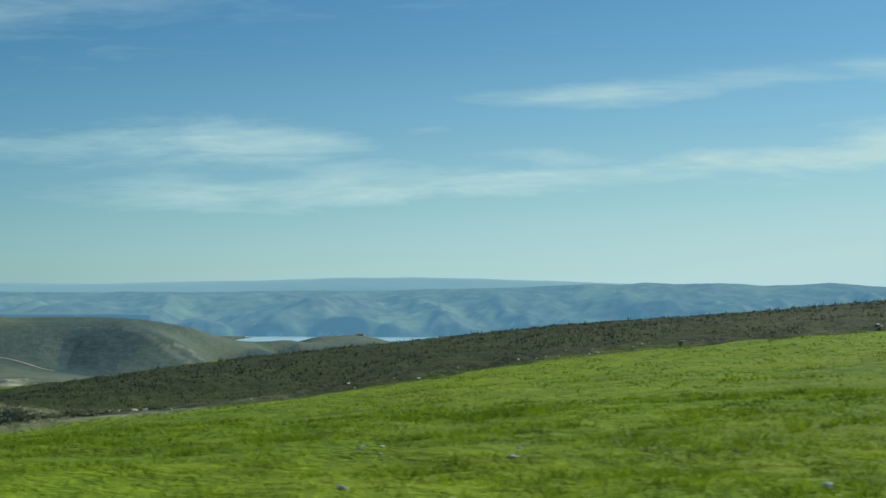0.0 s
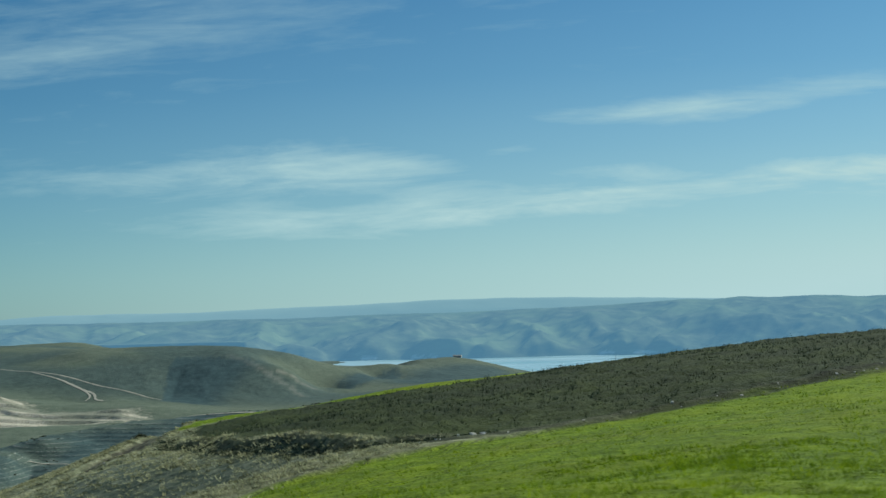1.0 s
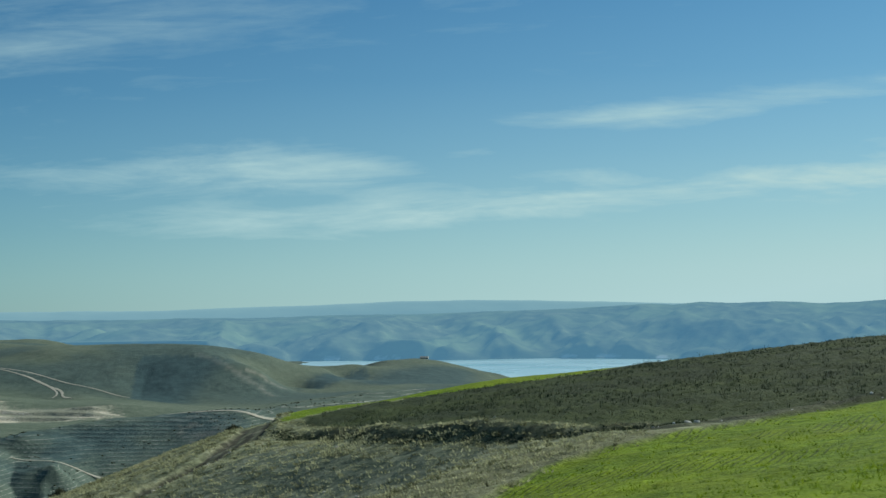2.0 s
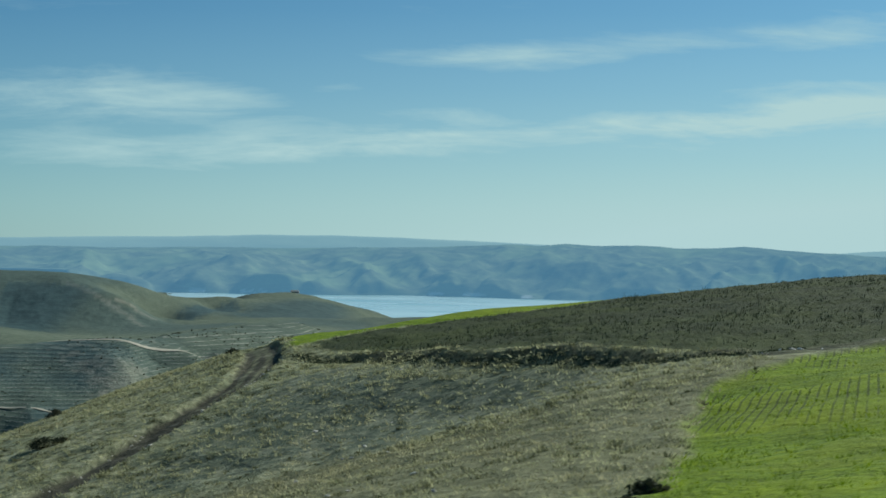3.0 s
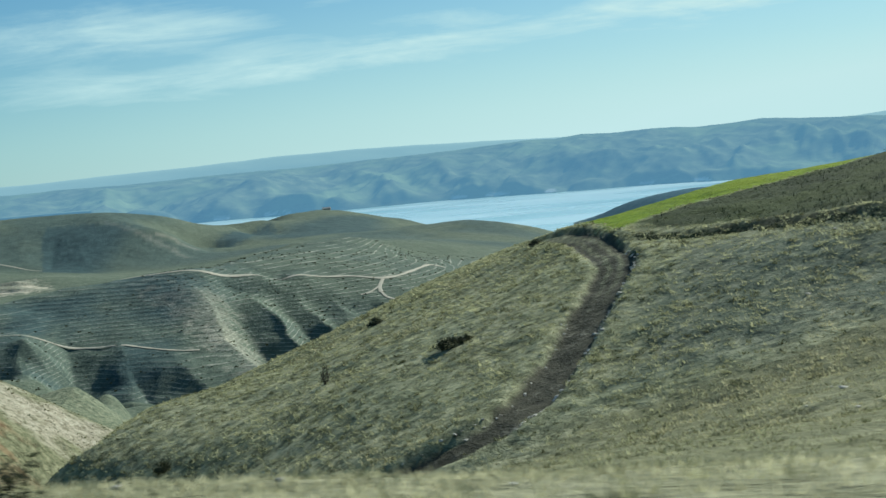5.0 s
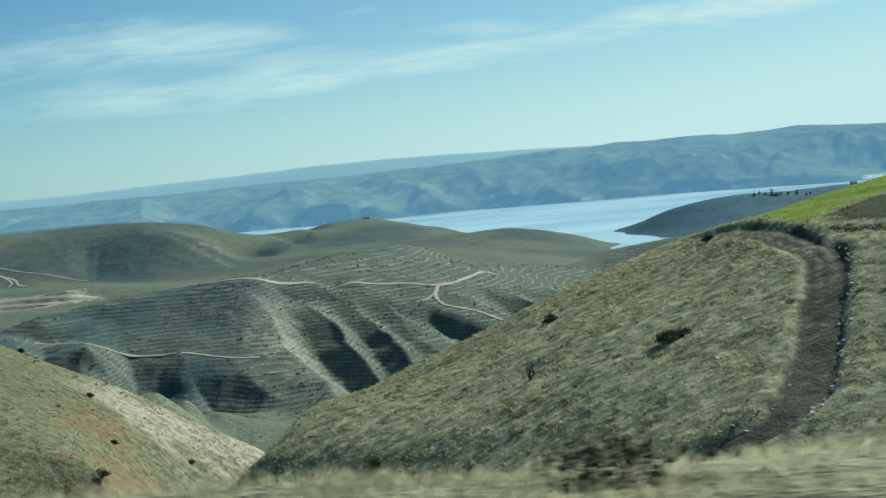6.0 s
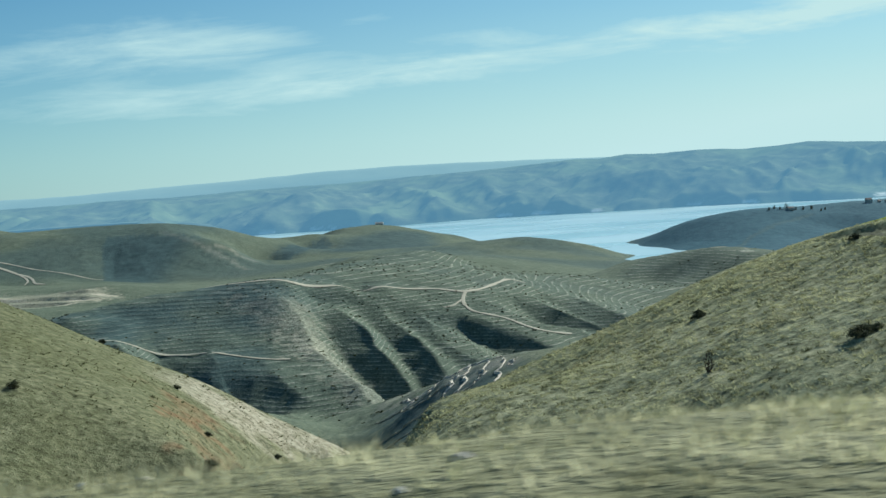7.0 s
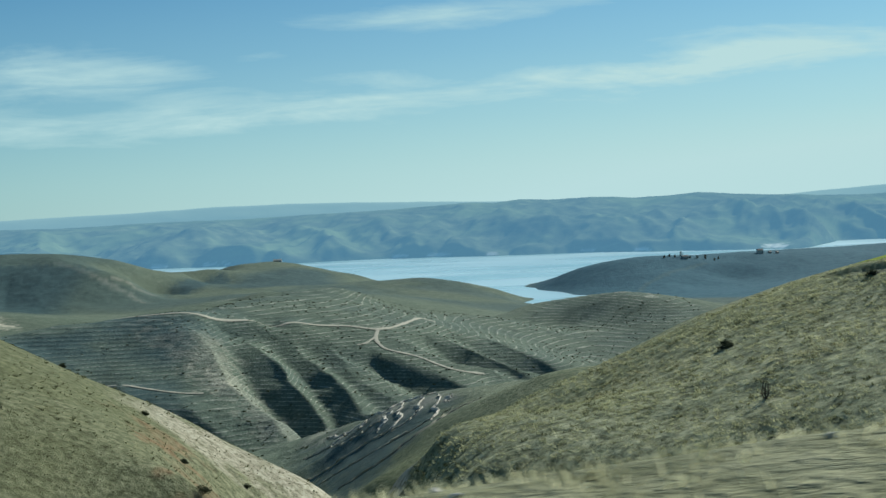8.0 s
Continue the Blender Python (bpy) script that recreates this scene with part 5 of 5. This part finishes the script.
def build_far_things():
    rng = np.random.default_rng(9)
    # wooded farmstead on the cape and buildings by the water
    for k in range(9):
        u = 318 + k * 11.0 + rng.uniform(-3, 3)
        yy = np.interp(u, [241, 301, 372, 448], [1950, 1950, 1960, 1980]) + rng.uniform(-10, 5)
        tall = rng.uniform(3, 5) * (1.7 if k in (3, 6) else 1)
        shrub("far_tree", u, yy, tall, tall * rng.uniform(0.5, 0.9), "dark tree beside the farm on the cape", "tree", "trees on the cape", 200 + k, 0.12, 160, 0.55)
    house("farmhouse", 352, 1952, 9, 6, 3.2, "small farmhouse among trees on the cape", 0.2)
    house("shore_house", 478, 2006, 9, 7, 5, "pale house on the cape's ridge", 0.1)
    house("hilltop_building", -262, 2078, 13, 6, 2.6, "long low building on the knoll above the lake", 0.05, M_WALL, "pale flat-pitched roof")
    for k, u in enumerate((-0.8, 0.2, 1.0)):
        house("lake_hut", 492 + u * 14, 2012, 4, 4, 2.4, "small hut beside the house on the ridge", 0.3 * k)


def rock_rib(path, seed, width, height, mat):
    """A jagged pale rock rib that runs down the gully side, with broken crest and buttresses."""
    rng = np.random.default_rng(seed)
    path = np.array(path, float)
    n = 34
    k = np.linspace(0, len(path) - 1.001, n)
    i = k.astype(int)
    xy = path[i] + (path[i + 1] - path[i]) * (k - i)[:, None] + rng.normal(0, 0.35, (n, 2)) + np.sin(np.linspace(0, 13 + seed % 5, n))[:, None] * np.array([0.7, 0.0])
    e = np.gradient(xy, axis=0)
    nrm = np.stack([-e[:, 1], e[:, 0]], -1) / np.hypot(*e.T)[:, None]
    taper = np.sin(np.linspace(0.25, np.pi - 0.1, n))
    prof = np.array([(-1.0, -0.5), (-0.62, 0.35), (-0.25, 0.8), (0.0, 1.0), (0.3, 0.72), (0.66, 0.3), (1.0, -0.5)])
    rows = []
    for j in range(n):
        w, h = width * taper[j] * rng.uniform(0.6, 1.3) + 0.15, height * taper[j] * rng.uniform(0.45, 1.3)
        pts = xy[j] + nrm[j] * (prof[:, :1] * w + rng.normal(0, 0.12, (7, 1)))
        g = at_ground(pts[:, 0], pts[:, 1])
        rows.append(np.c_[pts, g + prof[:, 1] * h + rng.normal(0, 0.12, 7)])
    v = np.array(rows).reshape(-1, 3)
    q = np.arange(n * 7).reshape(n, 7)
    f = np.stack([q[:-1, :-1], q[:-1, 1:], q[1:, 1:], q[1:, :-1]], -1).reshape(-1, 4)
    return grow("rock_rib" if mat is M_STONE else "rock_ledge", v, f, mat)


RIBS = [
    [(-75.8, 434.4), (-79.0, 425.0)], [(-67.6, 418.2), (-69.4, 408.5)], [(-60.7, 402.7), (-61.3, 392.9), (-64.0, 387.0)],
    [(-56.2, 410.7), (-56.8, 391.2), (-58.0, 378.4), (-63.3, 378.3)], [(-50.4, 400.6), (-51.1, 385.7), (-52.3, 376.9), (-58.0, 374.4)],
    [(-45.9, 394.7), (-45.7, 378.0), (-47.0, 371.4), (-46.1, 362.5), (-48.6, 353.2)], [(-42.3, 384.7), (-43.4, 374.8)],
    [(-83, 452), (-76, 436), (-68, 420)], [(-68, 420), (-61, 405), (-56, 411), (-50, 402), (-45.5, 397)],
]
LEDGES = [
    [(-90, 432), (-84.6, 426.3), (-72.6, 408.7)], [(-86, 395.4), (-75, 386.4), (-64.7, 381.5), (-54.8, 374.1)], [(-72.4, 338.7), (-57.5, 331.7), (-45, 343), (-34.8, 352)],
    [(-80, 372), (-68, 362), (-54, 356), (-42, 360)], [(-78, 410), (-70, 401), (-62, 396)],
]


def build_ribs():
    for k, way in enumerate(RIBS):
        tagged(rock_rib(way, 300 + k, 0.42, 0.55, M_STONE), "weathered pale rock rib on the gully side", "rock", "rock ribs")
    for k, way in enumerate(LEDGES):
        tagged(rock_rib(way, 330 + k, 0.6, 0.55, M_LEDGE), "dull grey rock ledge slanting across the gully side", "rock", "rock ledges")


M_LEDGE = plain_material("lichened_rock", (0.27, 0.26, 0.20), 0.95)


def dirt_road(half, line):
    """A pale farm road draped over the ground, rutted, with ragged edges."""
    rng = np.random.default_rng(int(half * 10 + abs(line[0][0])))
    line = np.array(line, float)
    k = np.linspace(0, len(line) - 1.0001, 12 * (len(line) - 1))
    i = k.astype(int)
    f = (k - i)[:, None]
    prev, nxt = line[np.maximum(i - 1, 0)], line[np.minimum(i + 2, len(line) - 1)]
    a, b = line[i], line[i + 1]
    xy = 0.5 * (2 * a + (b - prev) * f + (2 * prev - 5 * a + 4 * b - nxt) * f ** 2 + (3 * a - prev - 3 * b + nxt) * f ** 3)
    e = np.gradient(xy, axis=0)
    nrm = np.stack([-e[:, 1], e[:, 0]], -1) / np.hypot(*e.T)[:, None]
    across = np.array([-1.0, -0.55, 0.0, 0.55, 1.0]) * half
    w = across[None, :] * rng.uniform(0.65, 1.5, (len(xy), 1))
    pts = xy[:, None, :] + nrm[:, None, :] * w[..., None]
    z = at_ground(pts[..., 0], pts[..., 1]) + np.array([0.0, 0.10, 0.12, 0.10, 0.0])
    z = np.stack([np.convolve(np.pad(col, 2, mode="edge"), np.ones(5) / 5, "valid") for col in z.T], -1) + 0.32
    rows = np.concatenate([pts, z[..., None]], -1)
    q = np.arange(rows.shape[0] * 5).reshape(-1, 5)
    faces = np.stack([q[:-1, :-1], q[:-1, 1:], q[1:, 1:], q[1:, :-1]], -1).reshape(-1, 4)
    tagged(grow("road", rows.reshape(-1, 3), faces, M_ROADDUST, None, True), "pale unpaved farm road over the hill", "road", kind="structure")


M_ROADDUST = plain_material("chalky_dirt", (0.46, 0.43, 0.34), 0.95)
for half, line in FARM_ROADS:
    dirt_road(half, line)
build_grass()
build_stones()
build_shrubs()
build_far_things()
build_ribs()
